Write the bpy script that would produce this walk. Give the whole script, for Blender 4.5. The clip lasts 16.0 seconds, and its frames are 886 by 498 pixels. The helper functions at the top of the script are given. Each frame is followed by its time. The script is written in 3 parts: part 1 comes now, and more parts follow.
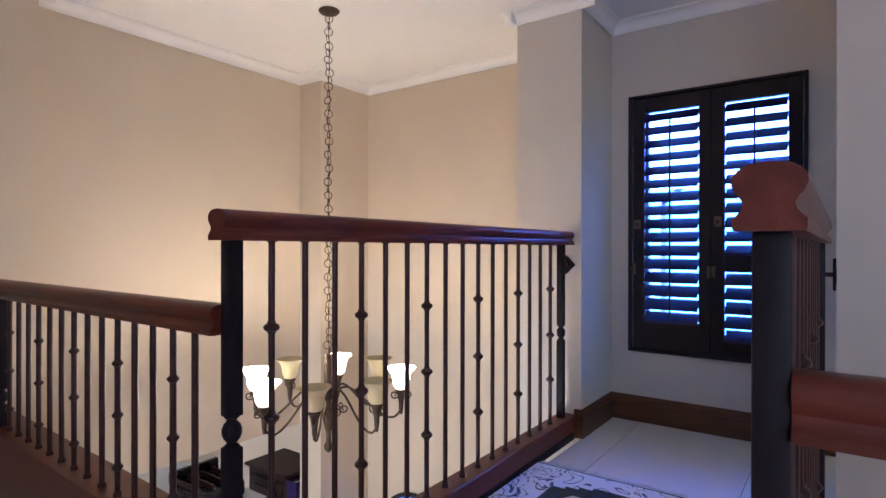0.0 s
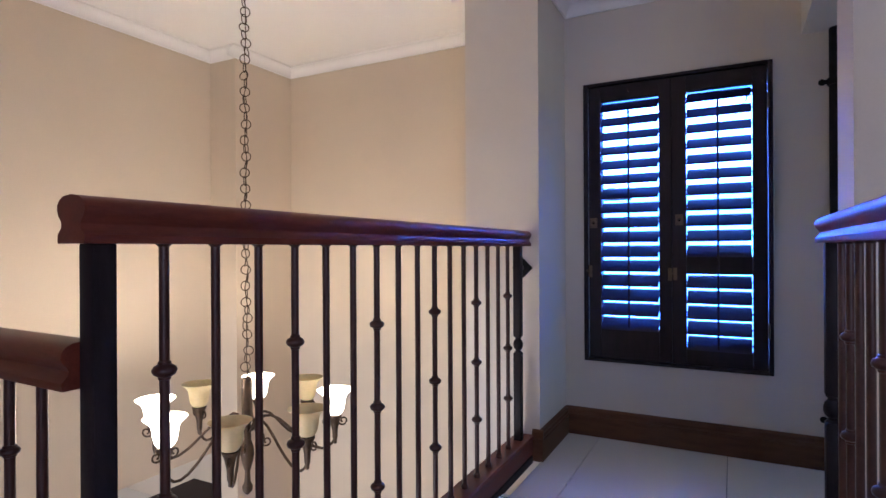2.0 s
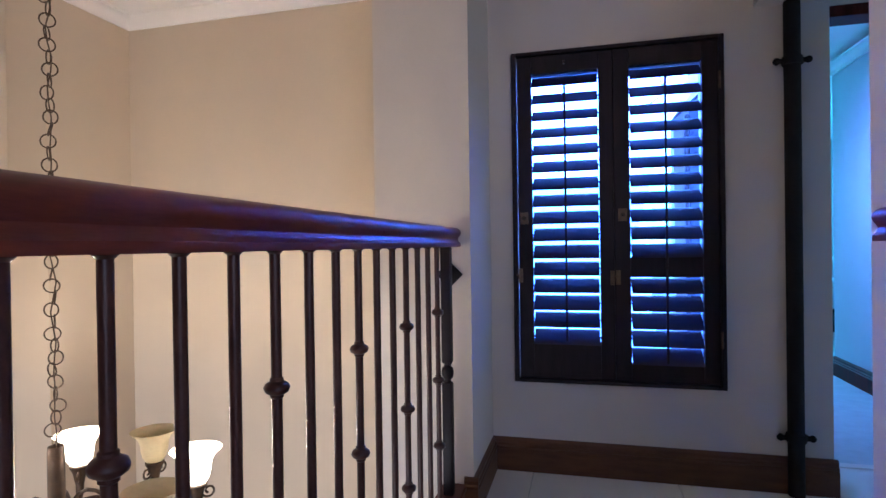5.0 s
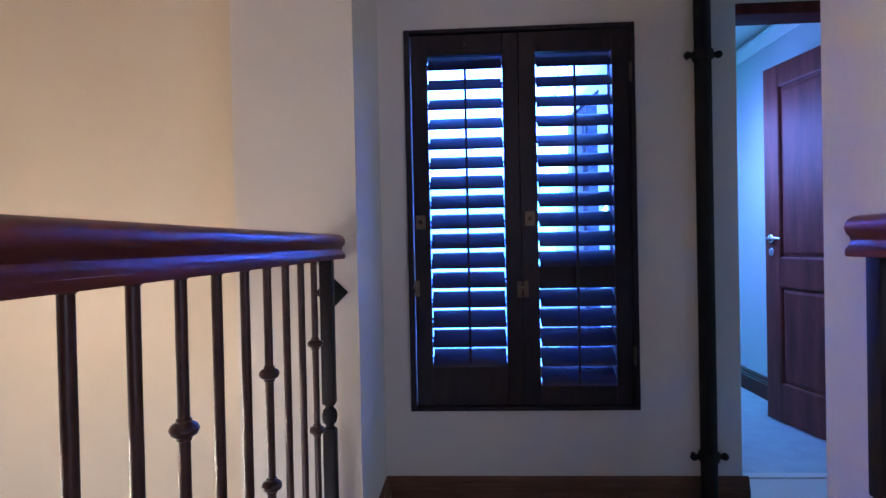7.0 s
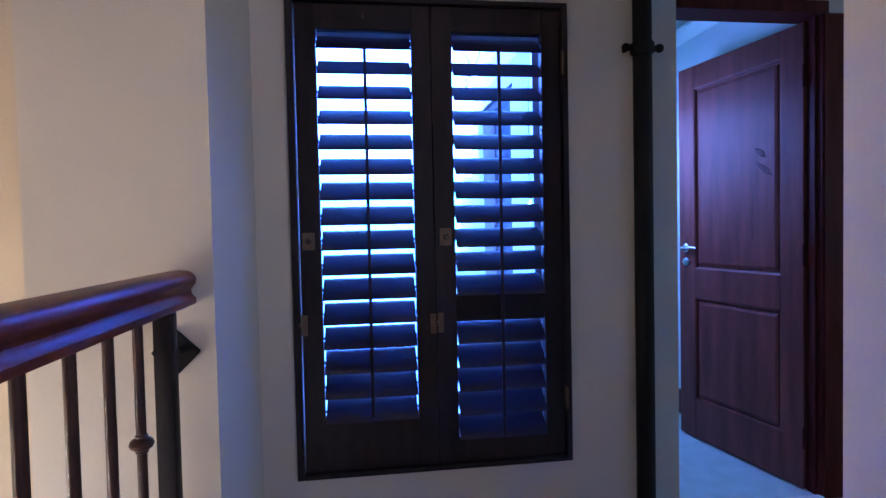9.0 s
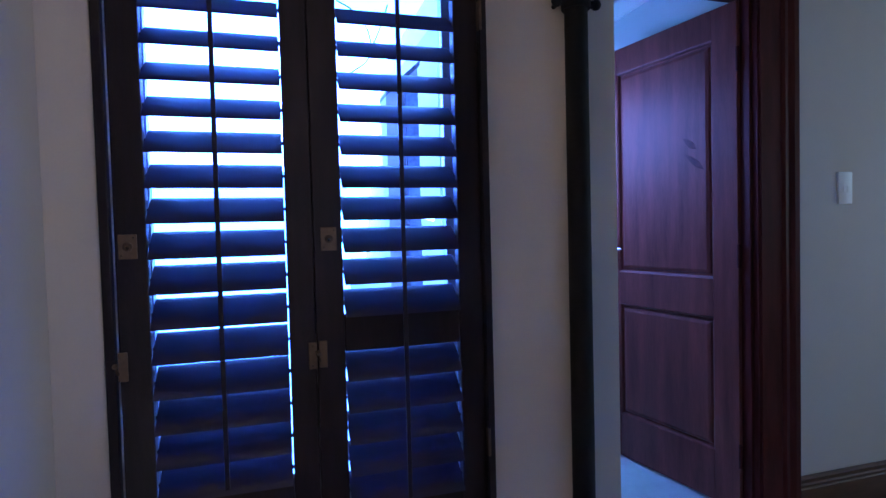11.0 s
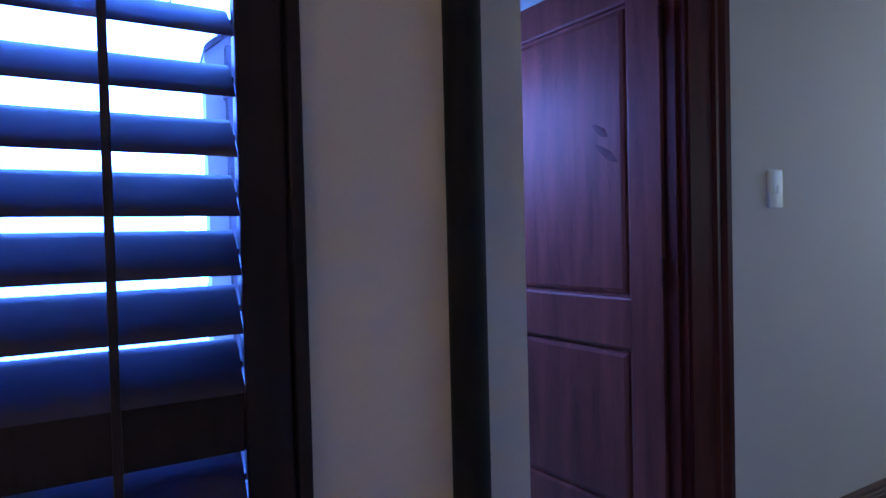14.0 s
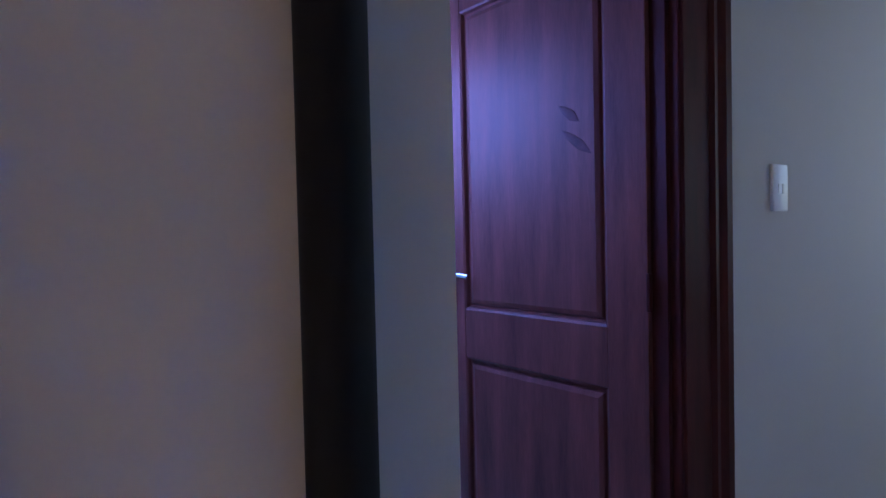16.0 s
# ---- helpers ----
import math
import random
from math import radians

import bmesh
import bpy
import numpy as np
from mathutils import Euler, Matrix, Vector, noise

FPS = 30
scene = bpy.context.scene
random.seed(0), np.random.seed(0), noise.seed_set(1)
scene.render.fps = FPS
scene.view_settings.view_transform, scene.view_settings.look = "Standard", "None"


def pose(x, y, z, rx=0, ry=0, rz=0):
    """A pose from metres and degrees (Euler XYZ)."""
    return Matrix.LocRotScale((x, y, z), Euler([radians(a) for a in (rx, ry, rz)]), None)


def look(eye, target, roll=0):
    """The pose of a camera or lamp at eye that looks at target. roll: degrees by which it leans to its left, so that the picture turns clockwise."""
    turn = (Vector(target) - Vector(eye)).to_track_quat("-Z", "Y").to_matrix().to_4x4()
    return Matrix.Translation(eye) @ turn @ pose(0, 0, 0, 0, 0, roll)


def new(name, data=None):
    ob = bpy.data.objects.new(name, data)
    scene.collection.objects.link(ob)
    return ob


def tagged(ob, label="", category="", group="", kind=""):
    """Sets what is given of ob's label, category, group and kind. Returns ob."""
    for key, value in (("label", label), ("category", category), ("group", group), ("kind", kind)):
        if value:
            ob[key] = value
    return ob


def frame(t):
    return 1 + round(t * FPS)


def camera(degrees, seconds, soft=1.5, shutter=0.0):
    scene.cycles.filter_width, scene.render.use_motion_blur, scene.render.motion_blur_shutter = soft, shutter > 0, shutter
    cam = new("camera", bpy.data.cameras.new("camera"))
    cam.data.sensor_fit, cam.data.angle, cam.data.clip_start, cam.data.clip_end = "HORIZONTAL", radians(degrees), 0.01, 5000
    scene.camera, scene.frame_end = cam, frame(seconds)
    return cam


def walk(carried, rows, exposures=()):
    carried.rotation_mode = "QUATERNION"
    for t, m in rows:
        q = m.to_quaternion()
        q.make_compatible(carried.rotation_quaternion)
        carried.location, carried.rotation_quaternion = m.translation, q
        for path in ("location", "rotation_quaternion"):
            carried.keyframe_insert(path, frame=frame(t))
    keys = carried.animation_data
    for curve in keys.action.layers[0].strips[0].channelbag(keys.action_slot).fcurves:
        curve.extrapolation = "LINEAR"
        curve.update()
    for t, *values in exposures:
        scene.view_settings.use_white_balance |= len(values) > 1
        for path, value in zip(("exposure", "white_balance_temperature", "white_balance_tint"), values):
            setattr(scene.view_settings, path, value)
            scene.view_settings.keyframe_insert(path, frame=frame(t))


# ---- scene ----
cam = camera(77.1, 16.0)
PATH = [
    (0, (1.73, 0.682, 0.978), (0.565, 2.308, 0.976), 0.1),
    (0.5, (1.638, 0.762, 0.985), (0.52, 2.42, 0.982), -0.0),
    (1, (1.548, 0.838, 0.988), (0.494, 2.538, 0.987), -0.2),
    (1.5, (1.483, 0.891, 0.991), (0.502, 2.634, 0.99), -0.3),
    (2, (1.434, 0.941, 0.985), (0.51, 2.714, 0.985), -0.3),
    (2.5, (1.363, 1.026, 0.993), (0.5, 2.83, 0.991), -0.4),
    (3, (1.285, 1.101, 0.994), (0.488, 2.936, 0.991), -0.5),
    (3.5, (1.223, 1.168, 0.993), (0.492, 3.03, 0.989), -0.5),
    (4, (1.147, 1.26, 0.996), (0.487, 3.148, 0.989), -0.6),
    (6.5, (0.982, 1.677, 1.01), (0.786, 3.668, 0.994), -1.1),
    (7, (0.976, 1.781, 1.035), (0.876, 3.779, 1.015), -1.2),
    (7.5, (0.984, 1.855, 1.096), (0.959, 3.855, 1.068), -1.3),
    (8, (0.991, 1.943, 1.127), (1.037, 3.942, 1.076), -1.4),
    (8.5, (0.967, 2.088, 1.142), (1.128, 4.08, 1.08), -1.3),
    (9, (0.966, 2.194, 1.139), (1.23, 4.175, 1.076), -1.2),
    (11.5, (1.138, 2.695, 1.134), (1.774, 4.591, 1.072), -1.5),
    (12, (1.182, 2.798, 1.136), (1.889, 4.668, 1.079), -1.5),
    (12.5, (1.219, 2.892, 1.13), (1.997, 4.734, 1.07), -1.5),
    (13, (1.259, 2.96, 1.13), (2.098, 4.774, 1.069), -1.4),
    (13.5, (1.329, 3.058, 1.126), (2.224, 4.846, 1.071), -1.5),
    (14, (1.412, 3.141, 1.131), (2.347, 4.909, 1.087), -1.4),
    (14.5, (1.486, 3.2, 1.144), (2.453, 4.951, 1.096), -1.3),
    (15, (1.548, 3.284, 1.144), (2.553, 5.012, 1.089), -1.5),
    (15.5, (1.617, 3.389, 1.159), (2.656, 5.097, 1.098), -1.5),
    (16, (1.678, 3.45, 1.159), (2.729, 5.151, 1.104), -1.3),
]
EXPOSURES = [(0.0, 0.30, 4900, 18), (4.0, 0.20, 4900, 18), (9.0, 0.12, 4950, 19), (13.0, 0.1, 5050, 23), (16.0, 0.03, 5080, 27)]
walk(cam, [(t, look(eye, target, roll)) for t, eye, target, roll in PATH], EXPOSURES)

# ---- world and large lights ----
world = bpy.data.worlds.new("sky")
scene.world = world
world.use_nodes = True
wn = world.node_tree
sky = wn.nodes.new("ShaderNodeTexSky")
sky.sky_type = "NISHITA"
sky.sun_disc = False
sky.sun_elevation, sky.sun_rotation = radians(38), radians(150)
wn.links.new(sky.outputs["Color"], wn.nodes["Background"].inputs["Color"])
wn.nodes["Background"].inputs["Strength"].default_value = 0.15
sun_data = bpy.data.lights.new("sun", "SUN")
sun_data.energy, sun_data.angle, sun_data.color = 1.0, radians(12), (1.0, 0.95, 0.88)
sun = new("sun", sun_data)
sun.matrix_world = look((0, 0, 0), (-0.4, 0.65, -0.6))


def area(name, eye, target, w, h, power, color):
    d = bpy.data.lights.new(name, "AREA")
    d.shape, d.size, d.size_y, d.energy, d.color = "RECTANGLE", w, h, power, color
    o = new(name, d)
    o.matrix_world = look(eye, target)
    return o


area("landing_window_light", (0.95, 7.40, 2.30), (1.16, 3.95, 1.20), 2.2, 1.3, 330, (0.11, 0.16, 1.0))
area("bedroom_window_light", (2.06, 5.22, 1.50), (3.0, 4.90, 0.70), 0.7, 0.8, 25, (0.25, 0.36, 1.0))
area("bedroom_far_window_light", (2.12, 8.5, 1.4), (3.5, 7.6, 0.9), 1.6, 1.3, 100, (0.15, 0.68, 1.0))
area("stair_window_light", (3.4, -1.44, 1.45), (1.9, 2.8, 0.3), 1.5, 1.1, 25, (0.95, 0.90, 0.97))
area("corridor_window_light", (5.42, 3.55, 1.5), (3.0, 3.7, 1.2), 0.8, 1.1, 5.4, (0.78, 1.0, 0.70))
# Added fill for the lower room and stairwell; no such windows are seen.
area("downstairs_fill_light", (-7.9, 3.2, -1.4), (-2.0, 3.2, -1.6), 1.8, 1.1, 75, (1.0, 0.91, 0.74))
area("hall_fill_light", (-0.6, -1.44, -1.4), (-0.6, 4.0, -0.9), 1.3, 1.0, 110, (1.0, 0.90, 0.74))


# ---- materials ----
def material(name, color, rough=0.5, metal=0.0, vary=0.12, scale=6.0, fine=90.0, bump=0.05, stretch=(1, 1, 1), tint=None, spec=0.5, coat=0.0, rnd=0.0):
    m = bpy.data.materials.new(name)
    m.use_nodes = True
    n, l = m.node_tree.nodes, m.node_tree.links
    b = n["Principled BSDF"]
    b.inputs["Metallic"].default_value = metal
    b.inputs["Specular IOR Level"].default_value = spec
    b.inputs["Coat Weight"].default_value = coat
    b.inputs["Coat Roughness"].default_value = 0.12
    tc = n.new("ShaderNodeTexCoord")
    mp = n.new("ShaderNodeMapping")
    mp.inputs["Scale"].default_value = stretch
    l.new(tc.outputs["Object"], mp.inputs["Vector"])
    n1, n2 = n.new("ShaderNodeTexNoise"), n.new("ShaderNodeTexNoise")
    n1.inputs["Scale"].default_value, n2.inputs["Scale"].default_value = scale, fine
    n1.inputs["Detail"].default_value, n2.inputs["Detail"].default_value = 5, 3
    for k in (n1, n2):
        l.new(mp.outputs["Vector"], k.inputs["Vector"])
    add = n.new("ShaderNodeMath")
    add.operation = "MULTIPLY_ADD"
    add.inputs[1].default_value = 0.35
    l.new(n2.outputs["Fac"], add.inputs[0])
    l.new(n1.outputs["Fac"], add.inputs[2])
    ramp = n.new("ShaderNodeValToRGB")
    dark = tuple(c * (1 - vary) for c in color)
    light = tuple(min(1, c * (1 + vary)) for c in (tint or color))
    ramp.color_ramp.elements[0].position, ramp.color_ramp.elements[1].position = 0.45, 0.95
    ramp.color_ramp.elements[0].color, ramp.color_ramp.elements[1].color = (*dark, 1), (*light, 1)
    l.new(add.outputs[0], ramp.inputs["Fac"])
    last = ramp.outputs["Color"]
    if rnd:
        oi = n.new("ShaderNodeObjectInfo")
        mr = n.new("ShaderNodeMapRange")
        mr.inputs["To Min"].default_value, mr.inputs["To Max"].default_value = 1 - rnd, 1 + rnd
        l.new(oi.outputs["Random"], mr.inputs["Value"])
        hsv = n.new("ShaderNodeHueSaturation")
        l.new(mr.outputs["Result"], hsv.inputs["Value"])
        l.new(last, hsv.inputs["Color"])
        last = hsv.outputs["Color"]
    l.new(last, b.inputs["Base Color"])
    rr = n.new("ShaderNodeMapRange")
    rr.inputs["To Min"].default_value, rr.inputs["To Max"].default_value = max(0.02, rough - 0.08), min(1, rough + 0.1)
    l.new(n1.outputs["Fac"], rr.inputs["Value"])
    l.new(rr.outputs["Result"], b.inputs["Roughness"])
    if bump:
        bp = n.new("ShaderNodeBump")
        bp.inputs["Strength"].default_value, bp.inputs["Distance"].default_value = bump, 0.004
        l.new(add.outputs[0], bp.inputs["Height"])
        l.new(bp.outputs["Normal"], b.inputs["Normal"])
    return m


M_WALL = material("beige_paint", (0.62, 0.52, 0.385), 0.75, vary=0.05, scale=1.6, fine=160, bump=0.06)
# The beige wall paint again, greyed in its colour for bluish light.
M_WALL_GREYED = material("beige_paint_greyed", (0.62, 0.555, 0.475), 0.72, vary=0.05, scale=1.8, fine=160, bump=0.06)
M_BEDWALL = material("bedroom_paint", (0.60, 0.62, 0.60), 0.75, vary=0.05, scale=1.8, fine=160, bump=0.05)
M_CEIL = material("ceiling_paint", (0.88, 0.85, 0.81), 0.85, vary=0.03, scale=1.2, fine=120, bump=0.03)
M_RAIL = material("mahogany_rail", (0.125, 0.030, 0.017), 0.40, spec=0.26, vary=0.35, scale=5, fine=60, bump=0.03, stretch=(6, 0.8, 6), coat=0.05)
M_RAILX = material("mahogany_rail_across", (0.115, 0.026, 0.013), 0.36, spec=0.25, vary=0.35, scale=5, fine=60, bump=0.03, stretch=(0.8, 6, 6), coat=0.12)
M_PIPE = material("matt_black_pipe_paint", (0.010, 0.009, 0.010), 0.7, vary=0.3, scale=12, bump=0.05, spec=0.2)
M_IRON = material("black_wrought_iron", (0.048, 0.017, 0.013), 0.36, metal=0.0, spec=0.4, vary=0.4, scale=20, fine=200, bump=0.12)
M_POST = material("black_stained_post", (0.015, 0.011, 0.013), 0.5, spec=0.16, vary=0.35, scale=8, fine=120, bump=0.06, stretch=(5, 5, 1))
M_SKIRT = material("brown_skirting", (0.105, 0.046, 0.021), 0.45, spec=0.3, vary=0.3, scale=7, fine=70, bump=0.05, stretch=(1, 1, 6))
M_TILE = material("cream_tile", (0.70, 0.64, 0.56), 0.42, spec=0.28, vary=0.03, scale=3, fine=40, bump=0.0, rnd=0.02)
M_GROUT = material("grey_grout", (0.27, 0.25, 0.23), 0.9, vary=0.1, scale=30)
M_SHUT = material("dark_shutter_wood", (0.018, 0.011, 0.013), 0.5, spec=0.25, vary=0.35, scale=6, fine=80, bump=0.05, stretch=(6, 6, 1))
# Dark wood with the sky's blue light mixed into the base colour.
M_SLAT_SKYLIT = material("dark_slat_wood_skylit", (0.013, 0.008, 0.035), 0.36, spec=0.52, vary=0.3, scale=6, fine=80, bump=0.04, stretch=(1, 6, 6))
M_BRASS = material("aged_brass", (0.15, 0.10, 0.06), 0.5, metal=0.6, vary=0.25, scale=40)
M_CHROME = material("brushed_chrome", (0.62, 0.62, 0.64), 0.22, metal=1.0, vary=0.05, scale=30)
M_DOOR = material("reddish_door_wood", (0.185, 0.056, 0.040), 0.42, spec=0.24, vary=0.40, scale=3.2, fine=36, bump=0.05, stretch=(7, 7, 0.7), coat=0.0)
M_DOORD = material("dark_door_frame_wood", (0.075, 0.017, 0.013), 0.5, spec=0.10, vary=0.4, scale=4, fine=50, bump=0.05, stretch=(7, 7, 0.8), coat=0.0)
M_SCUFF = material("bruised_door_wood", (0.105, 0.032, 0.028), 0.5, spec=0.2, vary=0.3, scale=20)
M_CARPET = material("pale_carpet", (0.52, 0.55, 0.52), 0.95, vary=0.1, scale=12, fine=420, bump=0.5)
M_PLASTIC = material("white_plastic", (0.80, 0.79, 0.76), 0.35, vary=0.02, scale=10, bump=0)
M_BRONZE = material("bronze_metal", (0.070, 0.042, 0.022), 0.5, metal=0.45, vary=0.35, scale=30, fine=150, bump=0.1)
M_GREYFRAME = material("grey_window_frame", (0.34, 0.37, 0.42), 0.5, vary=0.1, scale=10)
M_PALEFRAME = material("pale_sash_paint", (0.62, 0.66, 0.70), 0.5, vary=0.08, scale=10)
M_WHITE = material("white_worktop", (0.78, 0.76, 0.72), 0.3, vary=0.04, scale=5)
M_DARKWOOD = material("dark_cabinet_wood", (0.040, 0.016, 0.014), 0.5, spec=0.3, vary=0.3, scale=4, stretch=(6, 6, 1))
# Dark cabinet side; its purple sheen is put into the base colour.
M_PURPLE_SHEEN = material("cabinet_purple_sheen", (0.035, 0.02, 0.10), 0.2, vary=0.3, scale=6, coat=0.4)
M_BLACK = material("black_enamel", (0.012, 0.012, 0.014), 0.25, vary=0.2, scale=20)
M_LINEN = material("white_linen", (0.70, 0.73, 0.76), 0.9, vary=0.06, scale=9, fine=200, bump=0.2)
M_GROUND = material("lawn", (0.07, 0.10, 0.04), 0.95, vary=0.4, scale=2, fine=60, bump=0.4)
M_OUTWALL = material("pale_render", (0.62, 0.60, 0.56), 0.85, vary=0.08, scale=2)
M_SLATEBLUE = material("weathered_lead", (0.20, 0.24, 0.30), 0.6, vary=0.45, scale=14, fine=60, bump=0.3)
M_ROOF = material("slate_roof", (0.16, 0.16, 0.17), 0.8, vary=0.25, scale=6)


def glass_material(name="window_glass", color=(0.9, 0.95, 1.0)):
    m = bpy.data.materials.new(name)
    m.use_nodes = True
    b = m.node_tree.nodes["Principled BSDF"]
    b.inputs["Transmission Weight"].default_value, b.inputs["Roughness"].default_value = 1.0, 0.02
    b.inputs["IOR"].default_value, b.inputs["Base Color"].default_value = 1.05, (*color, 1)
    return m


def shade_material(name, color, glow, strength):
    m = bpy.data.materials.new(name)
    m.use_nodes = True
    n, l = m.node_tree.nodes, m.node_tree.links
    b = n["Principled BSDF"]
    no = n.new("ShaderNodeTexNoise")
    no.inputs["Scale"].default_value, no.inputs["Detail"].default_value = 9, 6
    ramp = n.new("ShaderNodeValToRGB")
    ramp.color_ramp.elements[0].color = (*[c * 0.78 for c in color], 1)
    ramp.color_ramp.elements[1].color = (*color, 1)
    l.new(no.outputs["Fac"], ramp.inputs["Fac"])
    l.new(ramp.outputs["Color"], b.inputs["Base Color"])
    b.inputs["Roughness"].default_value = 0.45
    b.inputs["Subsurface Weight"].default_value = 0.3
    b.inputs["Subsurface Radius"].default_value = (0.02, 0.015, 0.01)
    b.inputs["Emission Color"].default_value = (*glow, 1)
    b.inputs["Emission Strength"].default_value = strength
    return m


M_GLASS = glass_material()
M_SHADE_ON = shade_material("lit_alabaster_glass", (0.85, 0.72, 0.50), (1.0, 0.78, 0.46), 9.0)
M_SHADE_OFF = shade_material("cream_alabaster_glass", (0.86, 0.70, 0.38), (1.0, 0.7, 0.4), 0.0)


def rug_material():
    m = bpy.data.materials.new("patterned_rug")
    m.use_nodes = True
    n, l = m.node_tree.nodes, m.node_tree.links
    b = n["Principled BSDF"]
    tc = n.new("ShaderNodeTexCoord")
    no = n.new("ShaderNodeTexNoise")
    no.inputs["Scale"].default_value, no.inputs["Detail"].default_value, no.inputs["Distortion"].default_value = 7.5, 0.8, 1.9
    l.new(tc.outputs["Object"], no.inputs["Vector"])
    band = n.new("ShaderNodeMath")
    band.operation = "PINGPONG"
    band.inputs[1].default_value = 0.11
    l.new(no.outputs["Fac"], band.inputs[0])
    ramp = n.new("ShaderNodeValToRGB")
    ramp.color_ramp.elements[0].position, ramp.color_ramp.elements[1].position = 0.014, 0.030
    ramp.color_ramp.elements[0].color, ramp.color_ramp.elements[1].color = (0.09, 0.09, 0.10, 1), (0.80, 0.79, 0.76, 1)
    l.new(band.outputs[0], ramp.inputs["Fac"])
    l.new(ramp.outputs["Color"], b.inputs["Base Color"])
    f2 = n.new("ShaderNodeTexNoise")
    f2.inputs["Scale"].default_value = 500
    bp = n.new("ShaderNodeBump")
    bp.inputs["Strength"].default_value, bp.inputs["Distance"].default_value = 0.5, 0.003
    l.new(f2.outputs["Fac"], bp.inputs["Height"])
    l.new(bp.outputs["Normal"], b.inputs["Normal"])
    b.inputs["Roughness"].default_value = 0.95
    return m


M_RUG = rug_material()
M_RUGDARK = material("black_rug_pile", (0.03, 0.035, 0.035), 0.95, vary=0.4, scale=40, fine=400, bump=0.4)
M_RUGCREAM = material("cream_rug_pile", (0.66, 0.64, 0.60), 0.95, vary=0.12, scale=40, fine=400, bump=0.4)


# ---- mesh helpers ----
def box(x0, x1, y0, y1, z0, z1, bevel=0.0, bm=None):
    b = bm or bmesh.new()
    r = bmesh.ops.create_cube(b, size=1, matrix=Matrix.Translation(((x0 + x1) / 2, (y0 + y1) / 2, (z0 + z1) / 2)) @ Matrix.Diagonal((x1 - x0, y1 - y0, z1 - z0, 1)))
    if bevel:
        es = {e for v in r["verts"] for e in v.link_edges}
        bmesh.ops.bevel(b, geom=list(es), offset=bevel, segments=2, profile=0.5, affect="EDGES")
    return b


def turned(profile, seg=16, at=(0, 0, 0), bm=None):
    """A turned body: radius and height pairs round the z axis."""
    b = bm or bmesh.new()
    rings = []
    for r, z in profile:
        rings.append([b.verts.new((at[0] + r * math.cos(2 * math.pi * k / seg), at[1] + r * math.sin(2 * math.pi * k / seg), at[2] + z)) for k in range(seg)])
    for a, c in zip(rings, rings[1:]):
        for k in range(seg):
            b.faces.new((a[k], a[(k + 1) % seg], c[(k + 1) % seg], c[k]))
    b.faces.new(rings[0][::-1])
    b.faces.new(rings[-1])
    return b


def tube(points, radius, seg=8, bm=None):
    """A round rod along a line of points; the radius may be a function of 0..1."""
    b = bm or bmesh.new()
    pts = [Vector(p) for p in points]
    rings, up = [], Vector((0.13, 0.27, 0.95)).normalized()
    for i, p in enumerate(pts):
        d = (pts[min(i + 1, len(pts) - 1)] - pts[max(i - 1, 0)]).normalized()
        s = d.cross(up)
        s = s.normalized() if s.length > 1e-4 else d.cross(Vector((1, 0, 0))).normalized()
        u = s.cross(d)
        r = radius(i / (len(pts) - 1)) if callable(radius) else radius
        rings.append([b.verts.new(p + r * (math.cos(2 * math.pi * k / seg) * s + math.sin(2 * math.pi * k / seg) * u)) for k in range(seg)])
    for a, c in zip(rings, rings[1:]):
        for k in range(seg):
            b.faces.new((a[k], a[(k + 1) % seg], c[(k + 1) % seg], c[k]))
    b.faces.new(rings[0][::-1])
    b.faces.new(rings[-1])
    return b


def extruded(section, a, c, side, bm=None):
    """A moulding: a section of (across, up) pairs swept straight from a to c."""
    b = bm or bmesh.new()
    a, c, side = Vector(a), Vector(c), Vector(side)
    r0 = [b.verts.new(a + u * side + Vector((0, 0, w))) for u, w in section]
    r1 = [b.verts.new(c + u * side + Vector((0, 0, w))) for u, w in section]
    k = len(section)
    for i in range(k):
        b.faces.new((r0[i], r0[(i + 1) % k], r1[(i + 1) % k], r1[i]))
    b.faces.new(r0[::-1])
    b.faces.new(r1)
    return b


def mesh_object(name, bm, mat, smooth=False):
    bmesh.ops.recalc_face_normals(bm, faces=bm.faces)
    me = bpy.data.meshes.new(name)
    bm.to_mesh(me)
    bm.free()
    if mat:
        me.materials.append(mat)
    if smooth:
        for p in me.polygons:
            p.use_smooth = True
        me.set_sharp_from_angle(angle=radians(38))
    return new(name, me)


def part(name, bm, mat, parent, label="", smooth=False):
    o = mesh_object(name, bm, mat, smooth)
    o.parent = parent
    return tagged(o, label)


def thing(name, label, category, group="", at=(0, 0, 0)):
    o = new(name)
    o.location = at
    return tagged(o, label, category, group)


def structure(name, bm, mat, label, smooth=False, category="wall"):
    return tagged(mesh_object(name, bm, mat, smooth), label, category, kind="structure")


# ---- structure ----
CEIL, DOWN = 2.285, -2.75
HEAD = 1.99          # door head
# floors
fl = box(-2.4, 5.5, -1.5, 1.41, -0.22, -0.012)
box(0.50, 1.72, 1.41, 2.99, -0.22, -0.012, bm=fl)
box(0.64, 5.5, 2.99, 4.248, -0.22, -0.012, bm=fl)
floor = structure("floor", fl, M_GROUT, "grey grout bed under the cream landing tiles", category="floor")
bed_floor = structure("floor_bedroom", box(2.0, 6.0, 4.262, 10.0, -0.2, 0.0), M_CARPET, "pale fitted bedroom carpet", category="floor")
structure("threshold", box(2.07, 2.81, 4.215, 4.262, -0.012, 0.006, 0.002), M_TILE, "pale tiled door threshold", category="floor")
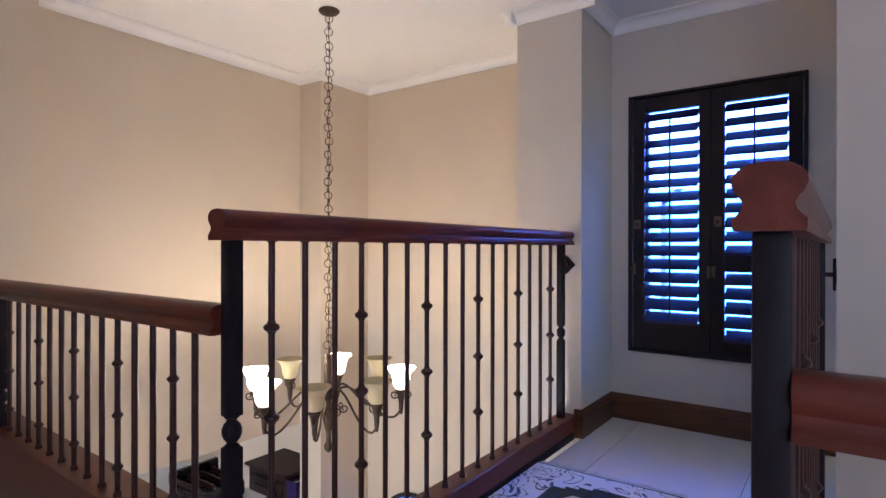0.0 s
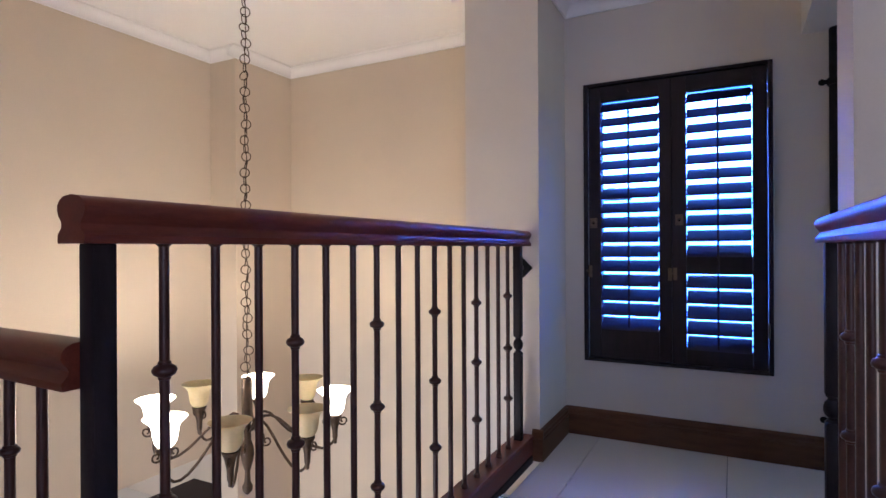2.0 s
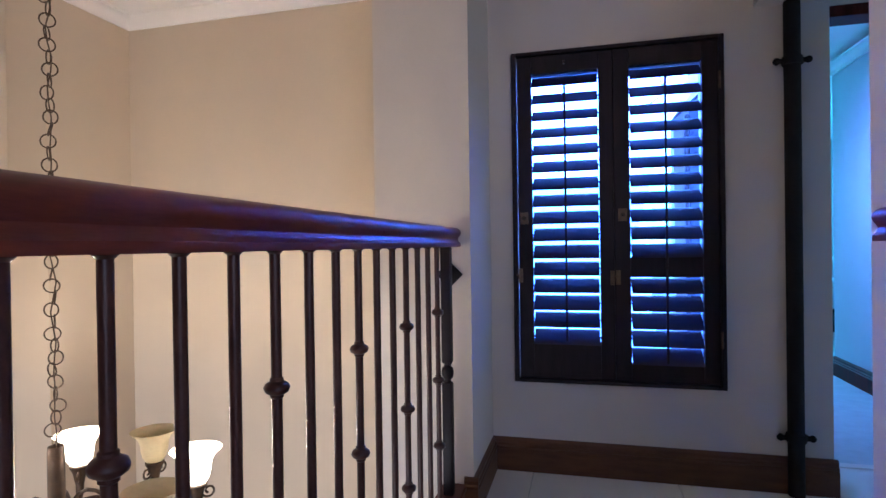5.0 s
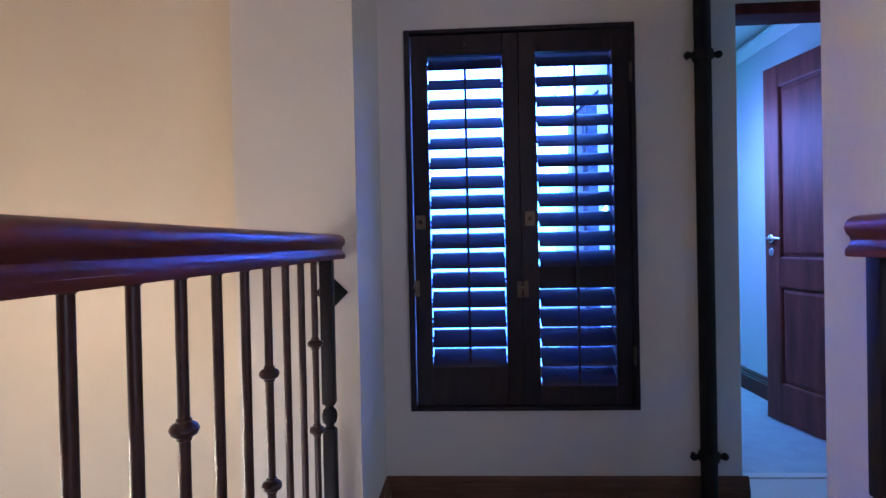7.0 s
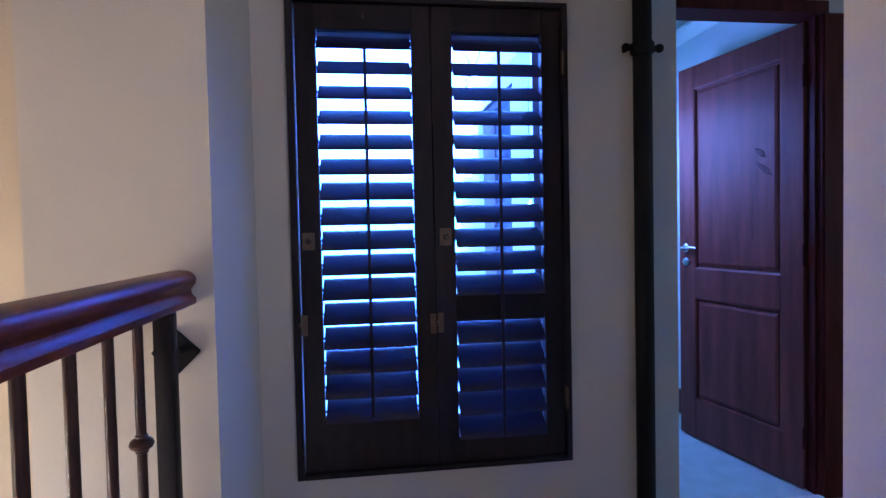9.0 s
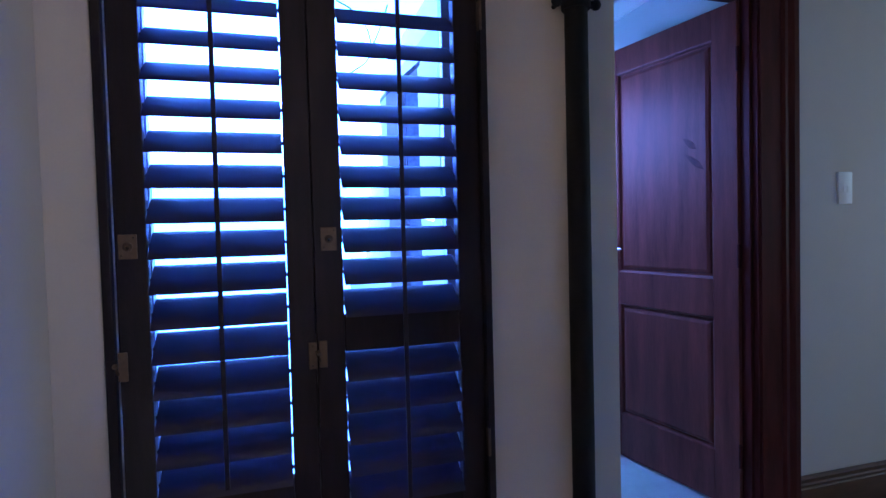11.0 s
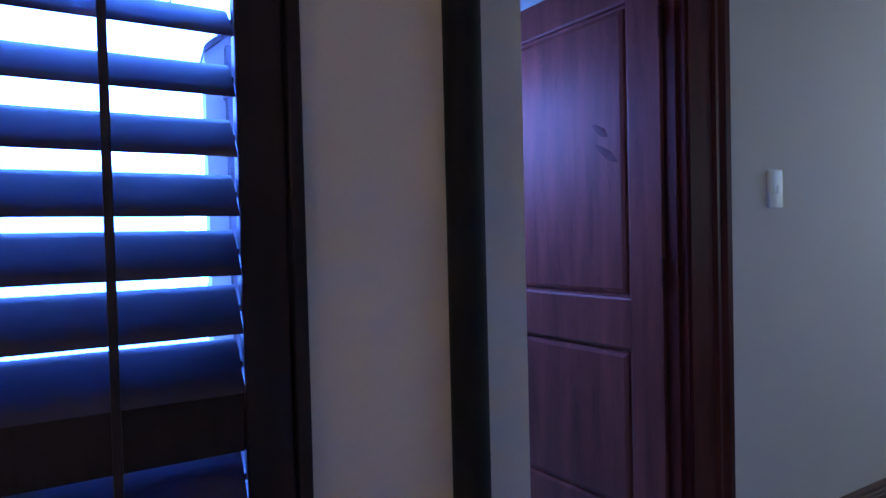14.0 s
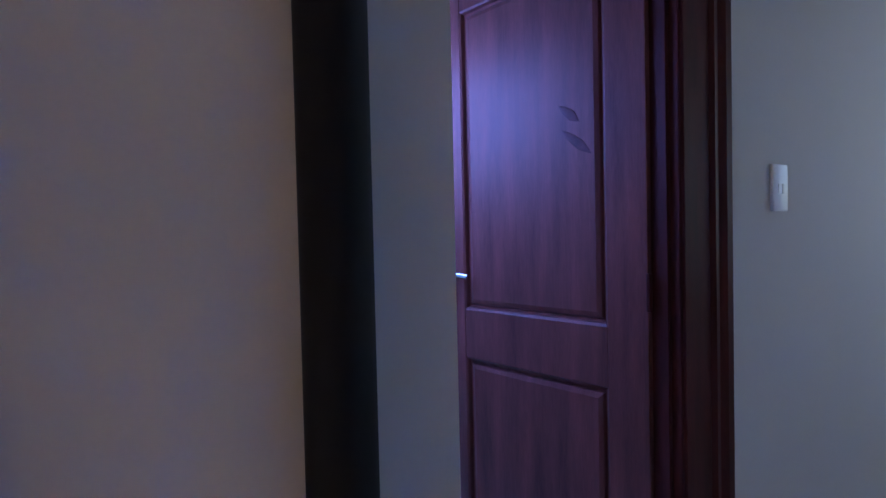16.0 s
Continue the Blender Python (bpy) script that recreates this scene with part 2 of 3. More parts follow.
structure("floor_downstairs", box(-8.0, 5.5, -1.5, 10.0, DOWN - 0.2, DOWN), M_TILE, "pale tiled floor of the storey below", category="floor")
# ceiling
structure("ceiling", box(-2.4, 5.5, -1.6, 4.24, CEIL, CEIL + 0.2), M_CEIL, "smooth white painted ceiling", category="ceiling")
structure("ceiling_bedroom", box(1.99, 6.2, 4.3605, 10.1, CEIL + 0.05, CEIL + 0.25), M_CEIL, "white bedroom ceiling", category="ceiling")

# void walls
LW = -1.63
structure("wall_west", box(LW - 0.2, LW, 1.77, 3.498, -0.36, CEIL), M_WALL, "beige painted wall of the stairwell")
structure("wall_west_low", box(LW - 0.2, LW, -1.5, 1.77, DOWN, -0.37), M_WALL, "beige wall below the landing")
structure("wall_west_pier", box(LW - 0.2, LW + 0.085, -1.5, 1.768, -0.36, CEIL - 0.002), M_WALL, "beige pier of the stairwell wall")
structure("wall_corner_pier_low", box(LW, -1.40, 3.50, 4.005, DOWN, -0.3605), M_WALL, "beige corner pier of the storey below")
structure("wall_corner_pier", box(LW - 0.2, -1.40, 3.50, 4.005, -0.36, CEIL - 0.003), M_WALL, "beige corner pier of the stairwell")
structure("wall_north", box(-1.40, 0.259, 4.005, 4.2, DOWN, CEIL - 0.004), M_WALL, "beige painted back wall of the stairwell")
structure("wall_pillar", box(0.26, 0.634, 3.442, 4.14, DOWN, CEIL - 0.001), M_WALL_GREYED, "pale painted wall pillar beside the window")
structure("wall_below_landing", box(0.42, 0.50, 1.43, 3.441, DOWN, -0.225), M_WALL, "beige wall under the landing edge")
# window wall
WY, WX0, WX1, WZ0, WZ1 = 3.906, 0.757, 1.583, 0.41, 1.832
w = box(0.634, WX0, WY, 4.14, -0.2, CEIL - 0.001)
box(WX1, 1.974, WY, 4.14, -0.2, CEIL - 0.001, bm=w)
box(WX0, WX1, WY, 4.14, -0.2, WZ0, bm=w)
box(WX0, WX1, WY, 4.14, WZ1, CEIL - 0.001, bm=w)
structure("wall_window", w, M_WALL_GREYED, "pale painted wall round the shuttered window")
# door wall
DX0, DX1, DY = 2.07, 2.815, 4.252
w = box(1.84, DX0, 4.14, 4.36, -0.2, CEIL)
box(1.80, 1.974, 4.1401, 4.36, -0.2, CEIL, bm=w)
box(DX1, 5.5, DY, 4.36, -0.2, CEIL, bm=w)
box(DX0, DX1, DY, 4.36, HEAD + 0.03, CEIL, bm=w)
structure("wall_door", w, M_WALL_GREYED, "pale painted wall with the bedroom doorway")
# right pier, corridor wall and beam
structure("wall_pier", box(1.718, 5.5, 2.74, 2.99, DOWN, CEIL - 0.002), M_WALL_GREYED, "pale painted wall end beside the landing rail")
structure("beam", box(1.712, 1.96, 2.99, WY, 1.94, CEIL - 0.003), M_WALL_GREYED, "pale painted beam over the corridor opening", category="beam")
w = box(5.5, 5.7, -1.6, 3.1, DOWN, CEIL)
box(5.5, 5.7, 4.0, 4.4, DOWN, CEIL, bm=w)
box(5.5, 5.7, 3.1, 4.0, DOWN, 0.9, bm=w)
box(5.5, 5.7, 3.1, 4.0, 2.1, CEIL, bm=w)
structure("wall_east", w, M_WALL_GREYED, "plain pale end wall")
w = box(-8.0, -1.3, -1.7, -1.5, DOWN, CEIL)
# Lower opening is added, out of view, for the hall fill lamp.
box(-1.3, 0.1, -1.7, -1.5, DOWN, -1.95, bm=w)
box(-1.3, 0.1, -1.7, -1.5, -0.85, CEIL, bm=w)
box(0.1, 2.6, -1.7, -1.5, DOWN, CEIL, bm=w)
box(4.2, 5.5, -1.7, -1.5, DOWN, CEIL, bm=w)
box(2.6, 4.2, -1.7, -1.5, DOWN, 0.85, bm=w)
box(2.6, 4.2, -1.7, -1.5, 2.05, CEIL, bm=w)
structure("wall_south", w, M_WALL_GREYED, "plain pale wall with a window behind the landing and an added lower opening")
structure("wall_far_west", box(-2.6, -2.4, -1.7, 1.79, -0.2, CEIL), M_WALL, "plain beige end wall")
# bedroom walls
w = box(1.99, 2.07, 4.3605, 4.80, -0.2, CEIL + 0.05)
box(1.99, 2.07, 5.65, 7.6, -0.2, CEIL + 0.05, bm=w)
box(1.99, 2.07, 4.80, 5.65, -0.2, 1.10, bm=w)
box(1.99, 2.07, 4.80, 5.65, 2.06, CEIL + 0.05, bm=w)
box(1.99, 2.07, 7.6, 10.0, -0.2, 0.7, bm=w)
box(1.99, 2.07, 7.6, 10.0, 2.1, CEIL + 0.05, bm=w)
structure("wall_bedroom_west", w, M_BEDWALL, "pale bedroom wall with two windows")
# Added panels stop outside light here; lamps inside stand in for the windows.
for y0, y1, z0, z1 in ((4.80, 5.65, 1.10, 2.06), (7.6, 9.8, 0.70, 2.10)):
    wn2 = tagged(new("window_2"), "bedroom window closed by an added pale panel that stops light", "window", kind="structure")
    part("light_stop_panel", box(2.000, 2.004, y0 + 0.03, y1 - 0.03, z0 + 0.03, z1 - 0.02), M_LINEN, wn2)
    b = box(1.994, 2.030, y0, y0 + 0.04, z0, z1)
    box(1.994, 2.030, y1 - 0.04, y1, z0, z1, bm=b)
    box(1.994, 2.030, y0 + 0.04, y1 - 0.04, z0, z0 + 0.04, bm=b)
    box(1.994, 2.030, y0 + 0.04, y1 - 0.04, z1 - 0.04, z1, bm=b)
    part("window_frame", b, M_PALEFRAME, wn2)
structure("wall_lower_side", box(-1.76, -1.60, 4.0005, 6.6, DOWN, -0.2), M_WALL, "plain wall of the room below")
structure("wall_lower_north", box(0.256, 5.5, 4.141, 4.35, DOWN, -0.2005), M_WALL, "plain wall of the storey below")
structure("wall_bedroom_east", box(2.845, 3.0, 4.36, 6.15, -0.2, CEIL + 0.05), M_BEDWALL, "pale bedroom wall behind the open door")
structure("wall_bedroom_side", box(3.0, 6.0, 6.05, 6.15, -0.2, CEIL + 0.05), M_BEDWALL, "pale bedroom wall")
structure("wall_bedroom_far", box(1.99, 6.2, 9.8, 10.0, -0.2, CEIL + 0.05), M_BEDWALL, "pale bedroom end wall")
structure("wall_bedroom_end", box(5.9, 6.1, 6.1, 9.8, -0.2, CEIL + 0.05), M_BEDWALL, "pale bedroom end wall")

# cornices: a coved moulding under the ceiling
COVE = [(0.0, 0.0), (0.010, 0.001)] + [(0.010 + 0.052 * (1 - math.cos(radians(9 * k))), 0.004 + 0.050 * math.sin(radians(9 * k))) for k in range(1, 11)] + [(0.066, 0.064), (0.0, 0.064)]
CZ = CEIL - 0.065


def cornice(a, c, side):
    structure("cornice", extruded(COVE, (*a, CZ), (*c, CZ), (*side, 0)), M_CEIL, "white coved plaster cornice", smooth=True, category="cornice")


cornice((LW, 1.77), (LW, 3.498), (1, 0))
cornice((LW + 0.085, -1.5), (LW + 0.085, 1.84), (1, 0))
cornice((-1.40, 3.43), (-1.40, 4.005), (1, 0))
cornice((LW, 3.50), (-1.40, 3.50), (0, -1))
cornice((-1.40, 4.005), (0.26, 4.005), (0, -1))
cornice((0.26, 3.372), (0.26, 4.005), (-1, 0))
cornice((0.19, 3.442), (0.708, 3.442), (0, -1))
cornice((0.638, 3.442), (0.638, 3.906), (1, 0))
cornice((0.638, WY), (1.71, WY), (0, -1))
cornice((1.712, 2.99), (1.712, 3.906), (-1, 0))
cornice((1.718, 2.74), (1.718, 2.99), (-1, 0))
cornice((1.648, 2.74), (5.5, 2.74), (0, -1))
cornice((1.96, 4.24), (5.5, 4.24), (0, -1))
cornice((2.845, 4.36), (2.845, 6.15), (-1, 0))

# skirting boards
SK = [(0.0, 0.0), (0.020, 0.0), (0.020, 0.098), (0.015, 0.103), (0.017, 0.106), (0.017, 0.113), (0.012, 0.119), (0.013, 0.128), (0.013, 0.133), (0.007, 0.142), (0.0, 0.144)]


def skirting(a, c, side, mat=M_SKIRT):
    structure("baseboard", extruded(SK, (*a, -0.002), (*c, -0.002), (*side, 0)), mat, "brown wooden skirting board with moulded top", category="skirting")


skirting((0.600, 3.442), (0.654, 3.442), (0, -1))
skirting((0.634, 3.4415), (0.634, WY - 0.0195), (1, 0))
skirting((0.634, WY), (1.9942, WY), (0, -1))
skirting((1.974, WY - 0.0003), (1.974, 4.14), (1, 0))
skirting((DX1 + 0.180, DY), (5.5, DY), (0, -1))
skirting((1.718, 2.99), (5.5, 2.99), (0, 1))
skirting((2.845, 4.36), (2.845, 6.15), (-1, 0), M_DOORD)

# ---- window and shutters ----
win = tagged(new("window_1"), "dark wooden louvred shutters over a bright casement window", "window", kind="structure")
ZB, ZT = 0.395, 1.846
fr = box(0.737, 0.757, WY - 0.018, WY + 0.09, ZB, ZT, 0.003)
box(1.581, 1.600, WY - 0.018, WY + 0.09, ZB, ZT, 0.003, bm=fr)
box(0.757, 1.581, WY - 0.018, WY + 0.09, ZT - 0.016, ZT, 0.003, bm=fr)
box(0.757, 1.581, WY - 0.018, WY + 0.09, ZB, ZB + 0.016, 0.003, bm=fr)
part("frame", fr, M_SHUT, win, "dark stained shutter frame")
PITCH, SLATW, TILT = 0.0748, 0.095, radians(38.5)


def slat_bm(length):
    """An elliptical louvre blade, raised towards the outside."""
    sec = []
    for k in range(14):
        a = 2 * math.pi * k / 14
        sec.append((SLATW / 2 * math.cos(a), 0.0055 * math.sin(a)))
    b = bmesh.new()
    ca, sa = math.cos(TILT), math.sin(TILT)
    rings = []
    for x in (-length / 2, length / 2):
        rings.append([b.verts.new((x, u * ca - v * sa, u * sa + v * ca)) for u, v in sec])
    for k in range(14):
        b.faces.new((rings[0][k], rings[0][(k + 1) % 14], rings[1][(k + 1) % 14], rings[1][k]))
    b.faces.new(rings[0][::-1])
    b.faces.new(rings[1])
    return b


def shutter(x0, x1, lx0, lx1, midrail, rodx, n, lz0):
    leaf = part("shutter_leaf", bmesh.new(), None, win, "dark louvred shutter leaf")
    b = bmesh.new()
    y0, y1 = WY - 0.006, WY + 0.026
    z0, z1, lz1 = ZB + 0.019, ZT - 0.019, 1.750
    box(x0, lx0, y0, y1, z0, z1, 0.003, bm=b)
    box(lx1, x1, y0, y1, z0, z1, 0.003, bm=b)
    box(lx0, lx1, y0 + 0.001, y1 - 0.001, lz1, z1, 0.002, bm=b)
    box(lx0, lx1, y0 + 0.001, y1 - 0.001, z0, lz0, 0.002, bm=b)
    part("stile_frame", b, M_SHUT, leaf)
    yc = WY + 0.012
    first = None
    for k in range(n):
        z = 1.7165 - PITCH * k
        if midrail and k == 11:
            part("mid_rail", box(lx0, lx1, y0 + 0.004, y1 - 0.004, 0.856, 0.943, 0.003), M_SHUT, leaf)
            continue
        if first is None:
            first = part("slat", slat_bm(lx1 - lx0 - 0.0052), M_SLAT_SKYLIT, leaf, smooth=True)
            o = first
        else:
            o = new("slat", first.data)
            o.parent = leaf
        o.location = ((lx0 + lx1) / 2, yc, z)
        o.rotation_euler = (radians(random.uniform(-1.2, 1.2)), 0, 0)
        for xe in (lx0, lx1):
            part("slat_pin", box(xe - 0.006, xe + 0.006, yc - 0.004, yc + 0.004, z - 0.004, z + 0.004, 0.001), M_SHUT, leaf)
    zr0 = lz0 + 0.008
    part("tilt_rod", box(rodx - 0.005, rodx + 0.005, yc - 0.050, yc - 0.040, zr0, 1.69, 0.002), M_SHUT, leaf)
    return leaf


part("cover_strip", box(1.160, 1.174, WY + 0.0265, WY + 0.034, 0.42, 1.82, 0.001), M_SHUT, win)
part("cover_strip", box(0.757, 1.582, WY + 0.0265, WY + 0.034, 1.822, 1.8295, 0.001), M_SHUT, win)
part("cover_strip", box(0.757, 1.582, WY + 0.0265, WY + 0.034, 0.412, 0.419, 0.001), M_SHUT, win)
left_leaf = shutter(0.7615, 1.1665, 0.823, 1.108, False, 0.967, 16, 0.574)
right_leaf = shutter(1.1675, 1.5785, 1.233, 1.517, True, 1.373, 17, 0.492)


def lock_plate(x, z, w, h, parent):
    """A small square plate with a round keyhole boss."""
    p = part("lock_plate", box(x - w / 2, x + w / 2, WY - 0.010, WY - 0.0055, z - h / 2, z + h / 2, 0.0012), M_BRASS, parent, "aged brass lock plate")
    part("keyhole_boss", turned([(0.0095, 0), (0.0095, 0.002), (0.0065, 0.0028)], 16), M_BRONZE, p, smooth=True).matrix_basis = pose(x, WY - 0.0098, z, 90)
    part("keyhole", turned([(0.004, 0), (0.004, 0.0034), (0.002, 0.0036)], 12), M_BLACK, p).matrix_basis = pose(x, WY - 0.0098, z - 0.002, 90)
    for s in (-1, 1):
        part("screw", turned([(0.0025, 0), (0.0022, 0.0012)], 8), M_BRONZE, p).matrix_basis = pose(x + s * (w / 2 - 0.006), WY - 0.0098, z + s * (h / 2 - 0.007), 90)


def bolt_plate(x, z, w, h, parent):
    """Two butted plates with a turning catch between them."""
    p = part("bolt_plate", box(x - w / 2, x - 0.002, WY - 0.011, WY - 0.0055, z - h / 2, z + h / 2, 0.0016), M_BRASS, parent, "aged brass bolt plate")
    part("keeper", box(x + 0.002, x + w / 2, WY - 0.010, WY - 0.0055, z - h / 2 + 0.002, z + h / 2 + 0.002, 0.0016), M_BRASS, p)
    part("catch", tube([(x - 0.004, WY - 0.013, z + 0.012), (x - 0.001, WY - 0.015, z + 0.004), (x + 0.001, WY - 0.015, z - 0.006), (x + 0.004, WY - 0.013, z - 0.013)], 0.0032, 8), M_BRONZE, p, smooth=True)
    part("knob", turned([(0.0055, 0), (0.006, 0.007), (0.0035, 0.010)], 12), M_BRASS, p, smooth=True).matrix_basis = pose(x - 0.001, WY - 0.0115, z + 0.006, 90)
    for k in (-1, 1):
        part("screw", turned([(0.0025, 0), (0.0022, 0.0012)], 8), M_BRONZE, p).matrix_basis = pose(x - w / 4 - 0.002, WY - 0.0108, z + k * (h / 2 - 0.008), 90)


lock_plate(0.787, 1.117, 0.036, 0.052, left_leaf)
bolt_plate(0.757, 0.862, 0.042, 0.062, left_leaf)
lock_plate(1.202, 1.122, 0.036, 0.054, right_leaf)
bolt_plate(1.170, 0.854, 0.042, 0.062, right_leaf)
part("hook", tube([(0.965, WY - 0.008, 1.785), (0.965, WY - 0.022, 1.783), (0.965, WY - 0.026, 1.795)], 0.0035, 6), M_IRON, left_leaf)
for zh in (1.66, 0.60):
    part("hinge", box(1.578, 1.586, WY - 0.024, WY - 0.005, zh - 0.035, zh + 0.035, 0.002), M_BRASS, right_leaf)

# uneven filler where the plaster meets the shutter frame
rim = random.Random(11)
for xf in (0.7355, 1.6015):
    pts = [(xf + rim.uniform(-0.0008, 0.0016), WY - 0.0005, ZB - 0.004 + k * (ZT - ZB + 0.008) / 60) for k in range(61)]
    wob = [rim.uniform(0.0016, 0.0046) for k in range(61)]
    structure("trim", tube(pts, lambda u, w=wob: w[int(round(u * 60))], 6), M_WALL_GREYED, "uneven painted filler along the shutter frame", smooth=True, category="trim")

# casement behind the shutters
cas = thing("casement_window", "grey metal casement window behind the shutters", "window")
GY = 4.10
c = box(WX0, WX1, GY, GY + 0.035, WZ0, WZ0 + 0.04)
box(WX0, WX1, GY, GY + 0.035, WZ1 - 0.04, WZ1, bm=c)
box(WX0, WX0 + 0.035, GY, GY + 0.035, WZ0 + 0.04, WZ1 - 0.04, bm=c)
box(WX1 - 0.035, WX1, GY, GY + 0.035, WZ0 + 0.04, WZ1 - 0.04, bm=c)
part("outer_frame", c, M_GREYFRAME, cas)
part("pane", box(WX0 + 0.036, WX1 - 0.036, GY + 0.012, GY + 0.016, WZ0 + 0.041, WZ1 - 0.041), M_GLASS, cas)
wires = thing("overhead_wires", "thin dark overhead wires looping from the house wall", "wire")
part("wire", tube([(1.36 + 0.11 * math.sin(k * 0.42) + 0.012 * k, 5.0 + 0.02 * k, 2.12 - 0.034 * k + 0.02 * math.sin(k * 0.9)) for k in range(9)], 0.0035, 5), M_IRON, wires)
part("wire", tube([(1.60 - 0.014 * k, 5.1, 2.16 - 0.030 * k - 0.03 * math.sin(k * 0.4)) for k in range(9)], 0.0035, 5), M_IRON, wires)


def gable_fin():
    """A narrow plastered wall return outside, its sloping head capped, a downpipe on its face."""
    t = thing("wall_return", "pale plastered outside wall return with a dark sloping cap and downpipe", "wall")
    y0, y1, x0, x1, za, zb = 5.20, 5.32, 1.600, 1.757, 1.775, 1.915
    b = bmesh.new()
    f0, f1 = ([b.verts.new((x, y, z)) for x, z in ((x0, DOWN - 1.0), (x1, DOWN - 1.0), (x1, zb), (x0, za))] for y in (y0, y1))
    b.faces.new(f0[::-1])
    b.faces.new(f1)
    for k in range(4):
        b.faces.new((f0[k], f0[(k + 1) % 4], f1[(k + 1) % 4], f1[k]))
    part("wall", b, M_OUTWALL, t)
    for k in range(6):
        u0, u1 = k / 6 - 0.02, (k + 1) / 6 + 0.03
        b = bmesh.new()
        r = []
        for y in (y0 - 0.03, y1 + 0.03):
            r.append([b.verts.new((x0 + (x1 - x0) * u, y, za + (zb - za) * u + h)) for u, h in ((u0, 0.001), (u1, 0.001), (u1, 0.022 + 0.004), (u0, 0.022))])
        b.faces.new(r[0][::-1])
        b.faces.new(r[1])
        for m in range(4):
            b.faces.new((r[0][m], r[0][(m + 1) % 4], r[1][(m + 1) % 4], r[1][m]))
        part("cap_tile", b, M_ROOF, t, "dark slate capping tile")
    part("downpipe", box(1.662, 1.684, y0 - 0.045, y0 - 0.002, DOWN - 1.0, 1.80, 0.006), M_ROOF, t, "dark square downpipe")
    part("flashing", box(1.690, 1.752, y0 - 0.020, y0 - 0.002, DOWN - 1.0, 1.845, 0.003), M_SLATEBLUE, t, "weathered blue-grey flashing")
    for z in (0.6, 1.15, 1.62):
        part("pipe_clip", box(1.655, 1.691, y0 - 0.050, y0 - 0.001, z, z + 0.022, 0.003), M_ROOF, t)


def neighbour_roof():
    t = thing("roof_verge", "dark sloping verge board of a neighbouring roof with a short post", "roof")
    part("verge_board", extruded([(-0.03, -0.035), (0.03, -0.035), (0.03, 0.035), (-0.03, 0.035)], (-0.10, 8.0, 1.55), (0.60, 8.0, 2.16), (0, 1, 0)), M_ROOF, t)
    part("gutter", tube([(-0.9, 8.0, 1.60), (-0.35, 8.0, 1.595), (0.34, 8.0, 1.60)], 0.03, 8), M_ROOF, t)
    part("post", box(0.585, 0.625, 7.97, 8.03, 2.10, 2.30, 0.004), M_ROOF, t)
    part("support", box(-0.12, -0.06, 7.97, 8.03, DOWN - 1.0, 1.58, 0.005), M_OUTWALL, t, "pale upright support")


# outdoors
structure("ground", box(-400, 400, 10.5, 800, DOWN - 1.2, DOWN - 1.0), M_GROUND, "lawn and open ground outside", category="ground")
sky_mat = bpy.data.materials.new("overcast_sky_glow")
sky_mat.use_nodes = True
sb = sky_mat.node_tree.nodes["Principled BSDF"]
sb.inputs["Base Color"].default_value = (0, 0, 0, 1)
sb.inputs["Emission Color"].default_value = (0.13, 0.29, 1.0, 1)
sb.inputs["Emission Strength"].default_value = 12.0
sky_mat2 = sky_mat.copy()
sky_mat2.node_tree.nodes["Principled BSDF"].inputs["Emission Strength"].default_value = 0.9
gable_fin()
neighbour_roof()
structure("backdrop", box(-30, 32, 14.0, 14.1, -6, 14.5), sky_mat, "bright overcast sky beyond the window", category="sky")

# ---- bedroom door ----
door = tagged(new("door_1"), "reddish two-panel wooden door standing open into the bedroom", "door", kind="structure")
part("door_head", box(DX0 - 0.02, DX1 + 0.02, DY - 0.012, 4.372, HEAD, HEAD + 0.05, 0.004), M_DOORD, door, "dark wooden door head")
part("jamb", box(DX1 - 0.005, DX1 + 0.035, DY - 0.004, 4.366, -0.01, HEAD, 0.003), M_DOORD, door)
part("jamb", box(DX0 - 0.035, DX0 + 0.005, DY - 0.004, 4.366, -0.01, HEAD, 0.003), M_DOORD, door)
part("door_stop", box(DX1 - 0.018, DX1 - 0.005, DY + 0.02, DY + 0.065, -0.01, HEAD, 0.002), M_DOORD, door)
ARC = [(0.0, 0.0), (0.0, 0.012), (0.012, 0.020), (0.030, 0.016), (0.052, 0.024), (0.074, 0.024), (0.082, 0.018), (0.082, 0.0)]


def architrave(x, sgn):
    b = bmesh.new()
    r = []
    for z in (-0.005, HEAD + 0.06):
        r.append([b.verts.new((x + sgn * u, DY - w, z)) for u, w in ARC])
    for k in range(len(ARC)):
        b.faces.new((r[0][k], r[0][(k + 1) % len(ARC)], r[1][(k + 1) % len(ARC)], r[1][k]))
    b.faces.new(r[0])
    b.faces.new(r[1][::-1])
    return b


part("architrave", architrave(DX1 + 0.098, 1), M_DOORD, door, "dark moulded architrave")
part("architrave", box(DX1 + 0.002, DX1 + 0.098, DY - 0.012, DY + 0.001, -0.005, HEAD, 0.002), M_DOORD, door, "dark inner door lining")
part("architrave", architrave(DX0 - 0.01, -1), M_DOORD, door, "dark moulded architrave")
LW_D, LT = 0.745, 0.040
leaf = part("door_leaf", bmesh.new(), None, door, "open reddish wooden door leaf")
leaf.matrix_basis = pose(2.802, 4.318, 0.008, 0, 0, 99.6)


